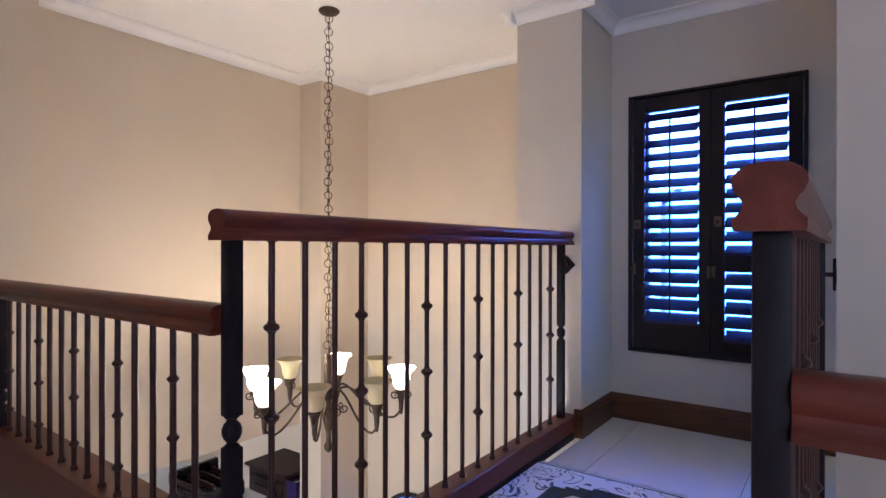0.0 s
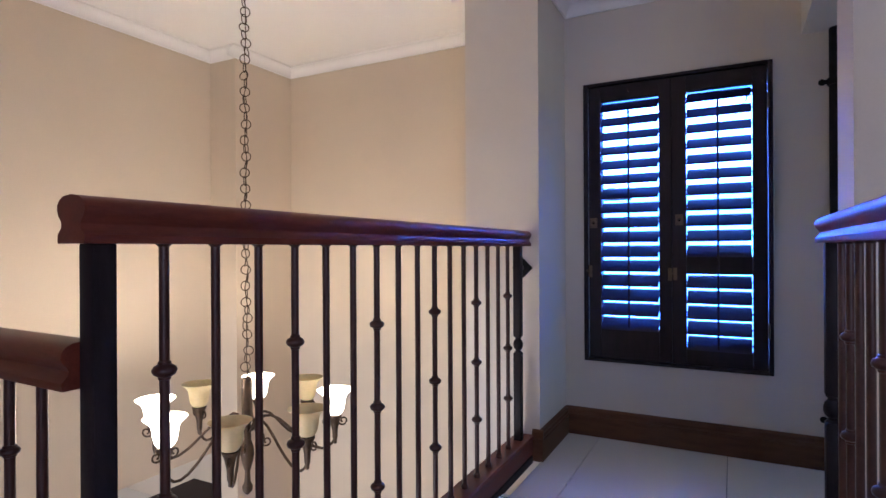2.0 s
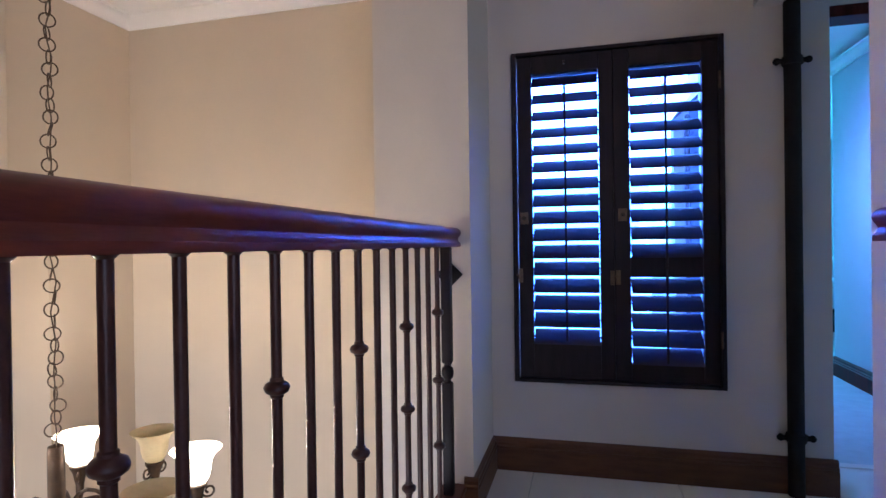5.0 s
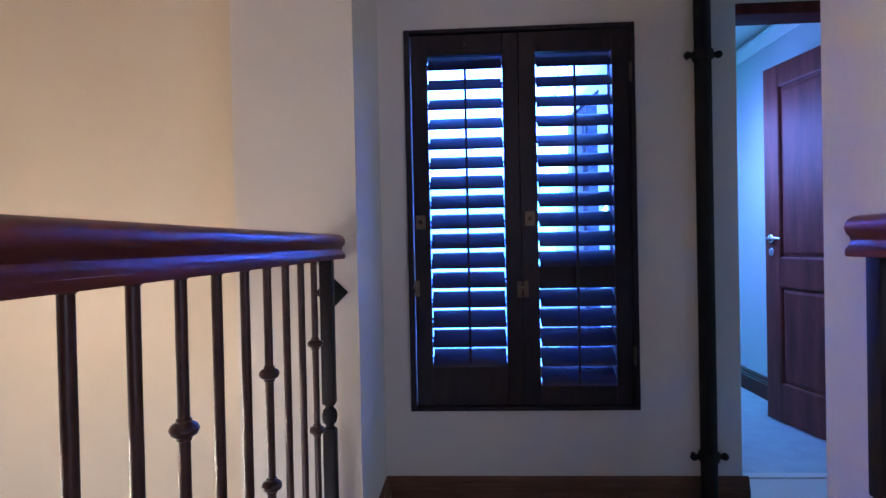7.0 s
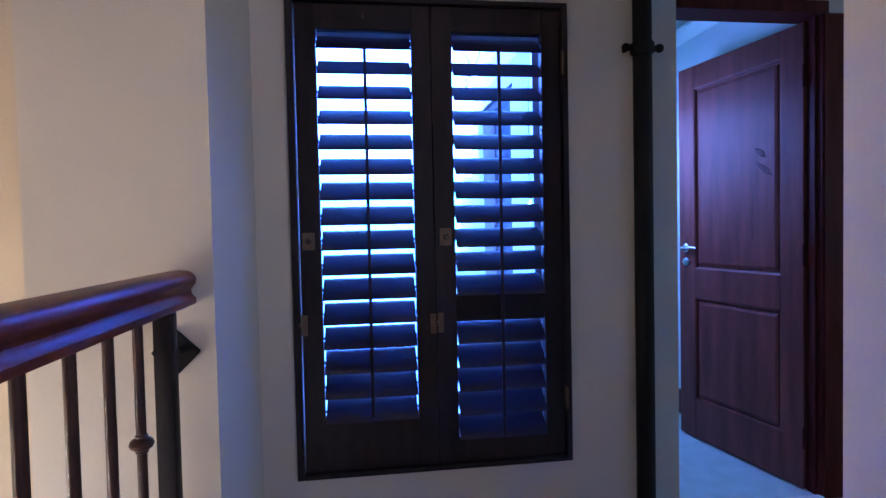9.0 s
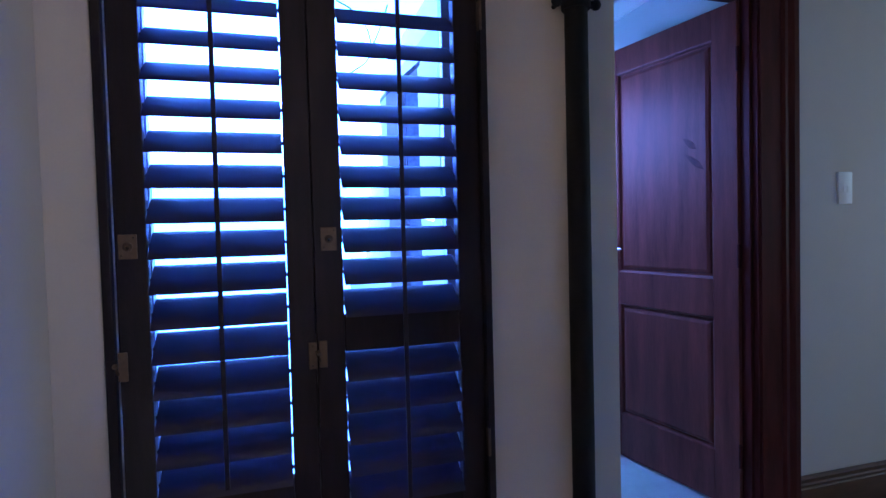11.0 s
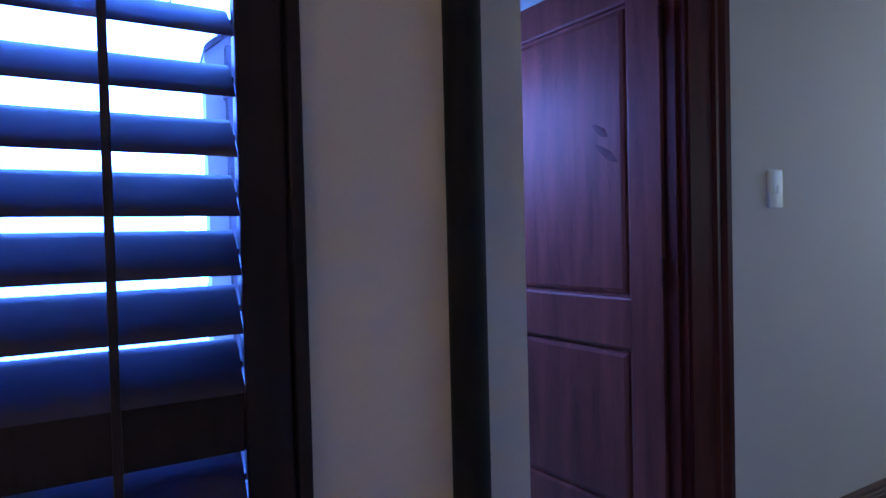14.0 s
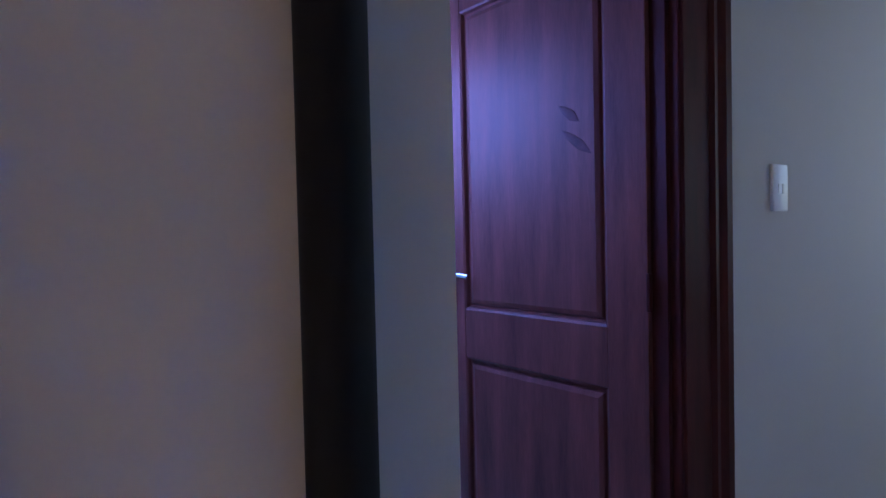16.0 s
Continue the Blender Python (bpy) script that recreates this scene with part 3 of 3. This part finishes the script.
def door_leaf():
    """Local x runs from the hinge to the free edge; +y is the face that shows."""
    H = 1.972
    st = 0.112
    rails = [(0.0, 0.208), (0.750, 0.906), (H - 0.118, H)]
    b = box(0, st, -LT / 2, LT / 2, 0, H, 0.003)
    box(LW_D - st, LW_D, -LT / 2, LT / 2, 0, H, 0.003, bm=b)
    part("stiles", b, M_DOOR, leaf)
    for a, c2 in rails:
        part("rail", box(st, LW_D - st, -LT / 2 + 0.0008, LT / 2 - 0.0008, a, c2, 0.002), M_DOOR, leaf)
    for (_, a), (c2, _) in zip(rails, rails[1:]):
        x0, x1 = st, LW_D - st
        b = bmesh.new()
        for s in (1, -1):
            lv = []
            for ins, dep in ((0.0, 0.019), (0.005, 0.016), (0.008, 0.004), (0.016, 0.003), (0.021, 0.010), (0.034, 0.0145)):
                lv.append([b.verts.new(p) for p in ((x0 + ins, s * dep, a + ins), (x1 - ins, s * dep, a + ins), (x1 - ins, s * dep, c2 - ins), (x0 + ins, s * dep, c2 - ins))])
            for p, q in zip(lv, lv[1:]):
                for k in range(4):
                    b.faces.new((p[k], p[(k + 1) % 4], q[(k + 1) % 4], q[k]))
            b.faces.new(lv[-1])
        part("panel", b, M_DOOR, leaf, "fielded wooden panel")


door_leaf()
for s in (1, -1):
    hx, hz = LW_D - 0.055, 1.015
    part("handle_rose", turned([(0.024, 0), (0.024, 0.006), (0.014, 0.010), (0.010, 0.034)], 20), M_CHROME, leaf, smooth=True).matrix_basis = pose(hx, s * LT / 2, hz, -90 * s)
    part("handle", tube([(hx, s * 0.052, hz), (hx - 0.03, s * 0.056, hz + 0.002), (hx - 0.075, s * 0.056, hz + 0.004), (hx - 0.105, s * 0.052, hz)], 0.008, 10), M_CHROME, leaf, "chrome lever handle", smooth=True)
    part("keyhole_plate", turned([(0.022, 0), (0.022, 0.004), (0.016, 0.007)], 20), M_CHROME, leaf, smooth=True).matrix_basis = pose(hx, s * LT / 2, hz - 0.075, -90 * s)
for dx, dz, ln in ((0.222, 1.462, 0.085), (0.200, 1.385, 0.120)):
    part("scuff", turned([(0.0, -ln / 2), (0.007, -ln / 3), (0.014, -ln / 8), (0.009, ln / 4), (0.0, ln / 2)], 10), M_SCUFF, leaf, "dark scuff mark on the panel").matrix_basis = pose(dx, 0.0152, dz, 0, 52, 0) @ Matrix.Diagonal((1, 0.12, 1, 1))
for zh in (0.22, 1.0, 1.75):
    part("hinge", turned([(0.007, -0.045), (0.007, 0.045)], 10), M_DOORD, leaf).matrix_basis = pose(-0.004, 0.022, zh)

# ---- pipe beside the window ----
PX, PY = 1.839, 3.872
pole = thing("wall_pipe", "black metal pipe clipped upright to the wall", "pipe", at=(0, 0, 0))
part("pipe", turned([(0.0295, 0.0), (0.0295, 1.938)], 20, (PX, PY, 0.0)), M_PIPE, pole, smooth=True)
for zc in (1.705, 0.228):
    b = tube([(PX - 0.058, PY - 0.004, zc), (PX + 0.058, PY - 0.004, zc)], 0.010, 8)
    turned([(0.035, -0.016), (0.037, -0.012), (0.037, 0.012), (0.035, 0.016)], 20, (PX, PY, zc), bm=b)
    for s in (-1, 1):
        bmesh.ops.create_uvsphere(b, u_segments=10, v_segments=6, radius=0.014, matrix=Matrix.Translation((PX + s * 0.056, PY - 0.004, zc)))
        tube([(PX + s * 0.046, PY, zc), (PX + s * 0.046, WY + 0.002, zc)], 0.006, 6, bm=b)
    part("clip", b, M_PIPE, pole, "black iron pipe clip", smooth=True)

# ---- light switch ----
sw = thing("light_switch", "white plastic light switch plate on the wall by the door", "switch")
SX, SZ = 3.236, 1.262
part("plate", box(SX - 0.037, SX + 0.037, DY - 0.010, DY + 0.001, SZ - 0.063, SZ + 0.063, 0.004), M_PLASTIC, sw, smooth=True)
part("rocker", box(SX - 0.014, SX + 0.002, DY - 0.0115, DY - 0.009, SZ - 0.016, SZ + 0.010, 0.001), M_PLASTIC, sw)
part("rocker", box(SX + 0.006, SX + 0.020, DY - 0.0115, DY - 0.009, SZ - 0.016, SZ + 0.010, 0.001), M_PLASTIC, sw)

# ---- railings ----
RAIL_H = 0.073
RAIL = [(u, w * RAIL_H / 0.068) for u, w in [
    (-0.033, 0.0), (0.033, 0.0), (0.0345, 0.003), (0.0345, 0.012), (0.030, 0.016), (0.0255, 0.021), (0.024, 0.027), (0.027, 0.033), (0.032, 0.038), (0.0355, 0.046), (0.0345, 0.054), (0.029, 0.061), (0.019, 0.066), (0.0, 0.068),
    (-0.019, 0.066), (-0.029, 0.061), (-0.0345, 0.054), (-0.0355, 0.046), (-0.032, 0.038), (-0.027, 0.033), (-0.024, 0.027), (-0.0255, 0.021), (-0.030, 0.016), (-0.0345, 0.012), (-0.0345, 0.003)]]


def knob_profile(z, s=1.0):
    return [(0.0085, z - 0.017 * s), (0.0108, z - 0.015 * s), (0.0108, z - 0.011 * s), (0.0085 + 0.0098 * s, z - 0.0065 * s), (0.0085 + 0.0122 * s, z - 0.001 * s), (0.0085 + 0.0122 * s, z + 0.001 * s), (0.0085 + 0.0098 * s, z + 0.0065 * s), (0.0108, z + 0.011 * s), (0.0108, z + 0.015 * s), (0.0085, z + 0.017 * s)]


def baluster_bm(z0, z1, knobs):
    prof = [(0.0125, z0), (0.0125, z0 + 0.012), (0.0085, z0 + 0.016)]
    for z in sorted(knobs):
        prof += knob_profile(z, 1.0 if z1 > 0.9 else 0.62)
    prof += [(0.0085, z1 - 0.006), (0.013, z1 - 0.002), (0.013, z1)]
    return turned(prof, 12)


def post_bm(z0, z1, half, ball):
    b = box(-half, half, -half, half, ball + 0.036, z1, 0.004)
    turned([(half * 0.9, ball + 0.040), (half * 0.95, ball + 0.034), (0.012, ball + 0.029), (0.012, ball + 0.024), (0.019, ball + 0.017), (half + 0.004, ball + 0.006), (half + 0.004, ball - 0.006), (0.019, ball - 0.017), (0.012, ball - 0.024), (0.012, ball - 0.029), (half * 0.95, ball - 0.034), (half * 0.9, ball - 0.040)], 18, bm=b)
    box(-half, half, -half, half, z0, ball - 0.036, 0.004, bm=b)
    return b


def railing(name, label, a, c, top, foot, knobs, spots, posts, mat, ball, curb, back=-0.042, front=0.042):
    """A level balustrade from a to c: rail, curb, posts and iron rods."""
    t = thing(name, label, "railing", "landing railings")
    a, c = Vector((*a, 0)), Vector((*c, 0))
    d = (c - a).normalized()
    side = Vector((d.y, -d.x, 0))
    part("handrail", extruded(RAIL, a + Vector((0, 0, top - RAIL_H)), c + Vector((0, 0, top - RAIL_H)), side), mat, t, "glossy mahogany handrail", smooth=True)
    z0, z1 = curb
    part("curb", extruded([(back, z0), (front, z0), (front, foot - 0.02), (front + 0.005, foot - 0.016), (front + 0.005, foot - 0.006), (front, foot), (back, foot)], a, c, side), mat, t, "mahogany base board under the rods")
    plain = knobbed = None
    for s, k in spots:
        p = a + d * s
        src = knobbed if k else plain
        if src is None:
            src = part("baluster", baluster_bm(foot, top - RAIL_H + 0.001, knobs if k else []), M_IRON, t, smooth=True)
            if k:
                knobbed = src
            else:
                plain = src
            src.location = p
        else:
            o = new("baluster", src.data)
            o.parent, o.location = t, p
    for s, h in posts:
        part("newel_post", post_bm(z1, top - RAIL_H + 0.001, h, ball), M_POST, t, "black square newel post with a turned ball", smooth=True).location = a + d * s
    return t


ys = [1.567 + 0.1075 * min(k, 6) + 0.1118 * max(k - 6, 0) for k in range(16)]
main = railing("railing", "mahogany handrail on black iron rods and newel posts", (0.567, 1.415), (0.563, 3.440), 1.069, 0.114, (0.779, 0.552, 0.333),
               [(y - 1.415, k % 3 == 0) for k, y in enumerate(ys)], [(0.040, 0.019), (1.934, 0.018)], M_RAIL, 0.548, (0.03, 0.0))
part("wall_plate", box(-0.036, 0.036, -0.010, 0.0, -0.036, 0.036, 0.003), M_PIPE, main, "black diamond wall plate").matrix_basis = pose(0.554, 3.441, 0.894, 0, 45, 0)
part("wall_peg", tube([(0.560, 3.36, 0.894), (0.556, 3.439, 0.894)], 0.009, 8), M_IRON, main)
# Black strip modelled for the shadow line between base board and tiles.
part("shadow_strip", box(0.502, 0.606, 1.44, 3.425, -0.012, 0.022, 0.002), M_POST, main, "black strip standing in for shadow along the floor")
second = railing("railing", "mahogany handrail on black iron rods facing the wall pier", (1.668, 1.352), (1.672, 2.800), 1.070, 0.114, (0.779, 0.552, 0.333),
                 [(0.155 + 0.1100 * k, k % 3 == 0) for k in range(11)], [(0.045, 0.019), (1.405, 0.018)], M_RAIL, 0.548, (0.03, 0.0))
part("wall_plate", box(-0.036, 0.036, -0.006, 0.004, -0.036, 0.036, 0.003), M_PIPE, second, "black diamond wall plate").matrix_basis = pose(1.713, 2.765, 0.900, 0, 0, 90) @ pose(0, 0, 0, 0, 45, 0)
part("wall_peg", tube([(1.672, 2.765, 0.900), (1.712, 2.765, 0.900)], 0.007, 8), M_IRON, second)
# Matching strip of modelled shadow at the second rail's foot.
part("shadow_strip", box(1.63, 1.705, 1.44, 2.79, -0.012, 0.022, 0.002), M_POST, second, "black strip standing in for shadow along the floor")
low = railing("railing", "low mahogany rail on short iron rods along the stairwell", (0.548, 1.446), (-1.54, 1.500), 0.847, 0.242, (0.636, 0.482, 0.328),
              [(0.128 + 0.1085 * k, k % 3 == 1) for k in range(14)], [(1.645, 0.022)], M_RAILX, 0.36, (-0.01, 0.242), front=0.10)
low2 = railing("railing", "low mahogany rail on short iron rods beside the stair", (1.688, 1.400), (3.4, 1.400), 0.847, 0.242, (0.636, 0.482, 0.328),
               [(0.103 + 0.1085 * k, k % 3 == 1) for k in range(15)], [(1.65, 0.022)], M_RAILX, 0.36, (-0.01, 0.242), back=-0.10)

# ---- rug ----
rug = thing("rug", "black and cream patterned runner rug with a fringed end", "rug")
RX0, RX1, RY0, RY1 = 0.612, 1.56, 1.75, 2.992
part("border", box(RX0, RX1, RY0, RY1, 0.0, 0.009, 0.002), M_RUG, rug, "cream border with black scrolls")
part("edge_line", box(RX0 + 0.004, RX1 - 0.004, RY1 - 0.010, RY1 - 0.005, 0.008, 0.0098), M_RUGDARK, rug)
f = bmesh.new()
ix0, ix1, iy1 = RX0 + 0.16, RX1 - 0.16, RY1 - 0.15
for k in range(4):
    box(ix0 + 0.05 * (3 - k), ix1 - 0.05 * (3 - k), RY0 + 0.15, iy1 - 0.025 * k + 0.02, 0.0075, 0.0100 + 0.0004 * k, bm=f)
part("field", f, M_RUGDARK, rug, "black stepped field")
fr = bmesh.new()
for k in range(150):
    x = RX0 + 0.006 + (RX1 - RX0 - 0.012) * k / 149
    tube([(x, RY1 - 0.004, 0.006), (x + random.uniform(-0.006, 0.006), RY1 + 0.02, 0.004), (x + random.uniform(-0.012, 0.012), RY1 + random.uniform(0.032, 0.055), 0.002)], 0.0016, 4, bm=fr)
part("fringe", fr, M_RUGCREAM, rug, "cream knotted fringe")
medal = bmesh.new()
for k in range(5):
    turned([(0.05, 0), (0.046, 0.0018)], 6, (ix0 + 0.13 + k * 0.09, iy1 - 0.14, 0.0112), bm=medal)
part("medallions", medal, M_RUGCREAM, rug)

# ---- chandelier ----
CX, CY = -0.560, 2.800
ch = thing("chandelier", "bronze eight-arm chandelier with cream glass bell shades on a long chain", "chandelier")
part("ceiling_rose", turned([(0.055, 0.0), (0.058, 0.006), (0.050, 0.016), (0.030, 0.024), (0.012, 0.030)][::-1], 24, (CX, CY, 0)), M_BRONZE, ch, smooth=True).matrix_basis = Matrix.Translation((0, 0, CEIL)) @ Matrix.Diagonal((1, 1, -1, 1)) @ Matrix.Translation((0, 0, 0))
ZC0, ZC1 = 0.39, CEIL - 0.028
link_me = None
n_links = 50
for k in range(n_links):
    b = bmesh.new() if link_me is None else None
    z = ZC1 - (k + 0.5) * (ZC1 - ZC0) / n_links
    if b is not None:
        pts = [(0.0215 * math.cos(a), 0, 0.0215 * math.sin(a)) for a in [2 * math.pi * j / 14 for j in range(15)]]
        o = part("chain_link", tube(pts, 0.0024, 5, bm=b), M_BRONZE, ch, smooth=True)
        link_me = o.data
    else:
        o = new("chain_link", link_me)
        o.parent = ch
    o.matrix_basis = pose(CX + random.uniform(-0.006, 0.006), CY + random.uniform(-0.006, 0.006), z, random.uniform(-14, 14), random.uniform(-14, 14), (k % 2) * 90 + 37 + random.uniform(-25, 25))
part("cable", tube([(CX + 0.006 * math.sin(k * 1.3), CY + 0.006 * math.cos(k * 1.7), ZC0 + (ZC1 - ZC0) * k / 40) for k in range(41)], 0.0022, 5), M_BRONZE, ch)
part("stem", turned([(0.006, 0.545), (0.022, 0.54), (0.024, 0.52), (0.024, 0.37), (0.030, 0.36), (0.018, 0.34), (0.014, 0.26), (0.028, 0.22), (0.032, 0.19), (0.024, 0.15), (0.012, 0.11), (0.014, 0.06), (0.024, 0.04), (0.022, 0.02), (0.010, 0.005), (0.004, 0.0)][::-1], 18, (CX, CY, -0.145)), M_BRONZE, ch, "turned bronze stem with a finial", smooth=True)
SHADE = [(0.018, 0.0), (0.032, 0.005), (0.044, 0.024), (0.050, 0.054), (0.053, 0.082), (0.061, 0.104), (0.080, 0.122), (0.088, 0.130), (0.084, 0.129), (0.058, 0.107), (0.050, 0.083), (0.046, 0.055), (0.040, 0.026), (0.028, 0.009), (0.012, 0.006)]
SHADE = [(r * 0.95, z * 0.92) for r, z in SHADE]
AX = math.atan2(0.710, -0.731)
R_ARM, Z_CUP = 0.398, 0.196
for k, (deg, lit) in enumerate([(7, 1), (47, 0), (95, 1), (142, 0), (188, 0), (230, 1), (280, 1), (324, 0)]):
    a = AX - radians(deg)
    ux, uy = math.cos(a), math.sin(a)

    def P(r, z):
        return (CX + r * ux, CY + r * uy, z)

    arm_line = [(0.02, 0.150), (0.045, 0.190), (0.075, 0.213), (0.105, 0.214), (0.14, 0.196), (0.18, 0.160), (0.22, 0.118), (0.26, 0.080), (0.30, 0.052), (0.335, 0.040), (0.362, 0.043), (0.382, 0.060), (R_ARM, 0.085), (R_ARM, 0.130)]
    arm = part("arm", tube([P(r, z) for r, z in arm_line], 0.0062, 8), M_BRONZE, ch, "curved bronze arm", smooth=True)
    b = turned([(0.004, -0.128), (0.009, -0.122), (0.008, -0.112), (0.013, -0.095), (0.014, -0.06), (0.020, -0.030), (0.021, -0.024), (0.026, -0.008), (0.034, 0.006), (0.034, 0.012), (0.018, 0.016)], 14, P(R_ARM, Z_CUP - 0.012))
    part("cup", b, M_BRONZE, arm, smooth=True)
    for s, r0 in ((1, R_ARM + 0.038), (-1, R_ARM - 0.038), (1, 0.085)):
        zc = Z_CUP - 0.030 if r0 > 0.2 else 0.095
        pts = []
        for j in range(16):
            th = j * 0.55
            rr = 0.026 * (1 - j / 20)
            pts.append(P(r0 + s * rr * math.cos(th + 2.6) * 1.0, zc + rr * math.sin(th + 2.6)))
        part("scroll", tube(pts, 0.0042, 5), M_BRONZE, arm, smooth=True)
    sh = bmesh.new()
    turned(SHADE, 28, P(R_ARM, Z_CUP), bm=sh)
    part("shade", sh, M_SHADE_ON if lit else M_SHADE_OFF, arm, "lit cream glass bell shade" if lit else "unlit cream glass bell shade", smooth=True)
    if lit:
        d = bpy.data.lights.new("bulb_light", "POINT")
        d.energy, d.color, d.shadow_soft_size = 10.5, (1.0, 0.77, 0.48), 0.028
        o = new("bulb_light", d)
        o.location = P(R_ARM, Z_CUP + 0.104)

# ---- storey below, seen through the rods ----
# The opening in this wall is added, unseen, for the downstairs fill lamp.
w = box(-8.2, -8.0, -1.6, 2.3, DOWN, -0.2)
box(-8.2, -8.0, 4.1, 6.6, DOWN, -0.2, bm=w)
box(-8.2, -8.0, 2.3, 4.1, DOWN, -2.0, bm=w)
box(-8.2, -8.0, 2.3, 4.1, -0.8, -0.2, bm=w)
structure("wall_lower_room", w, M_WALL_GREYED, "pale wall of the room below")
structure("wall_lower_back", box(-8.0, -1.761, 6.4, 6.6, DOWN, -0.37), M_WALL, "beige wall of the room below")
structure("ceiling_lower_room", box(-8.0, LW - 0.2, -1.5, 6.5, -0.36, -0.2), M_CEIL, "white ceiling of the room below", category="ceiling")


def lower_things():
    cab = thing("kitchen_counter", "white counter with a pale top in the room below", "counter")
    part("worktop", box(-3.5, -1.90, 2.2, 3.40, -0.99, -0.95, 0.006), M_WHITE, cab)
    part("base_cabinet", box(-3.45, -1.95, 2.25, 3.35, DOWN, -0.99, 0.004), M_WHITE, cab)
    ap = thing("black_appliance", "black enamel hob on the counter below", "appliance")
    part("body", box(-2.46, -2.06, 2.92, 3.32, -0.95, -0.83, 0.015), M_BLACK, ap)
    for k in range(4):
        part("grid_bar", box(-2.44, -2.08, 2.95 + 0.10 * k, 2.965 + 0.10 * k, -0.83, -0.79, 0.003), M_IRON, ap)
    part("back_panel", box(-2.46, -2.42, 2.92, 3.32, -0.83, -0.74, 0.006), M_BLACK, ap)
    tall = thing("display_cabinet", "dark glossy wooden cabinet with a panelled front", "cabinet")
    part("body", box(-2.50, -1.99, 3.66, 4.05, DOWN, -0.92, 0.012), M_DARKWOOD, tall)
    part("door", box(-2.46, -2.03, 3.640, 3.659, DOWN + 0.1, -0.98, 0.006), M_DARKWOOD, tall)
    part("door_panel", box(-2.40, -2.09, 3.630, 3.641, DOWN + 0.2, -1.05, 0.008), M_DARKWOOD, tall)
    part("side_panel", box(-1.988, -1.87, 3.655, 4.04, DOWN, -0.935, 0.006), M_PURPLE_SHEEN, tall, "glossy dark side panel with a purple sheen in its colour")
    part("top", box(-2.52, -1.97, 3.625, 4.06, -0.92, -0.895, 0.008), M_DARKWOOD, tall)


lower_things()
arch = tagged(new("window_2"), "small arched window in the storey below with a glowing pane", "window", kind="structure")
AXC, AZC, AR = -0.895, -1.24, 0.34
part("frame", tube([(AXC + AR * math.cos(radians(180 - 9 * k)), 3.990, AZC + AR * math.sin(radians(9 * k))) for k in range(21)], 0.018, 8), M_BLACK, arch, "black arched frame", smooth=True)
# Solid wall lies behind; the pane itself emits the sky's glow.
b = bmesh.new()
vs = [b.verts.new((AXC + AR * math.cos(radians(9 * k)), 3.997, AZC + AR * math.sin(radians(9 * k)))) for k in range(21)]
vs += [b.verts.new((AXC - AR, 3.997, -1.9)), b.verts.new((AXC + AR, 3.997, -1.9))]
b.faces.new(vs)
bmesh.ops.solidify(b, geom=b.faces[:], thickness=0.006)
part("pane", b, sky_mat2, arch, "pane that glows in place of sky behind it")

# ---- bed in the bedroom ----
bed = thing("bed", "made bed with white linen on a dark base", "bed")
part("base", box(2.6, 4.6, 7.9, 9.7, 0.06, 0.30, 0.02), M_BLACK, bed)
part("mattress", box(2.6, 4.6, 7.88, 9.7, 0.30, 0.56, 0.06), M_LINEN, bed, smooth=True)
part("duvet", box(2.56, 4.64, 7.86, 9.2, 0.44, 0.60, 0.06), M_LINEN, bed, smooth=True)
part("pillow", box(2.75, 3.35, 8.2, 8.7, 0.59, 0.82, 0.10), M_LINEN, bed, smooth=True)
part("pillow", box(3.45, 4.1, 8.2, 8.7, 0.59, 0.82, 0.10), M_LINEN, bed, smooth=True)
for x in (2.7, 4.5):
    for y in (8.0, 9.6):
        part("leg", box(x - 0.04, x + 0.04, y - 0.04, y + 0.04, 0.0, 0.07), M_BLACK, bed)

# ---- floor tiles ----
TX, TY = 0.594, 0.885
tile_me = {}
for ix in range(-6, 9):
    for iy in range(-6, 3):
        x0, x1 = 0.814 + TX * (ix - 1) + 0.0015, 0.814 + TX * ix - 0.0015
        y0, y1 = 3.0 + TY * (iy - 1) + 0.0015, 3.0 + TY * iy - 0.0015
        pieces = []
        if y1 <= 1.42:
            pieces = [(max(x0, -2.39), min(x1, 5.49), max(y0, -1.49), y1)]
        else:
            if y0 < 1.41:
                pieces.append((max(x0, -2.39), min(x1, 5.49), y0, 1.41))
            pieces.append((max(x0, 0.501), min(x1, 1.719), max(y0, 1.4105), min(y1, 2.9895)))
            pieces.append((max(x0, 0.641), min(x1, 5.49), max(y0, 2.9905), min(y1, WY - 0.001 if x0 < 1.9 else 4.214)))
        for a, b2, c2, d2 in pieces:
            if b2 - a < 0.02 or d2 - c2 < 0.02:
                continue
            key = (round(b2 - a, 3), round(d2 - c2, 3))
            if key not in tile_me:
                o = part("tile", box(-key[0] / 2, key[0] / 2, -key[1] / 2, key[1] / 2, -0.011, 0.0, 0.0012), M_TILE, floor)
                tile_me[key] = o.data
            else:
                o = new("tile", tile_me[key])
                o.parent = floor
            o.location = ((a + b2) / 2, (c2 + d2) / 2, random.uniform(-0.0004, 0.0))
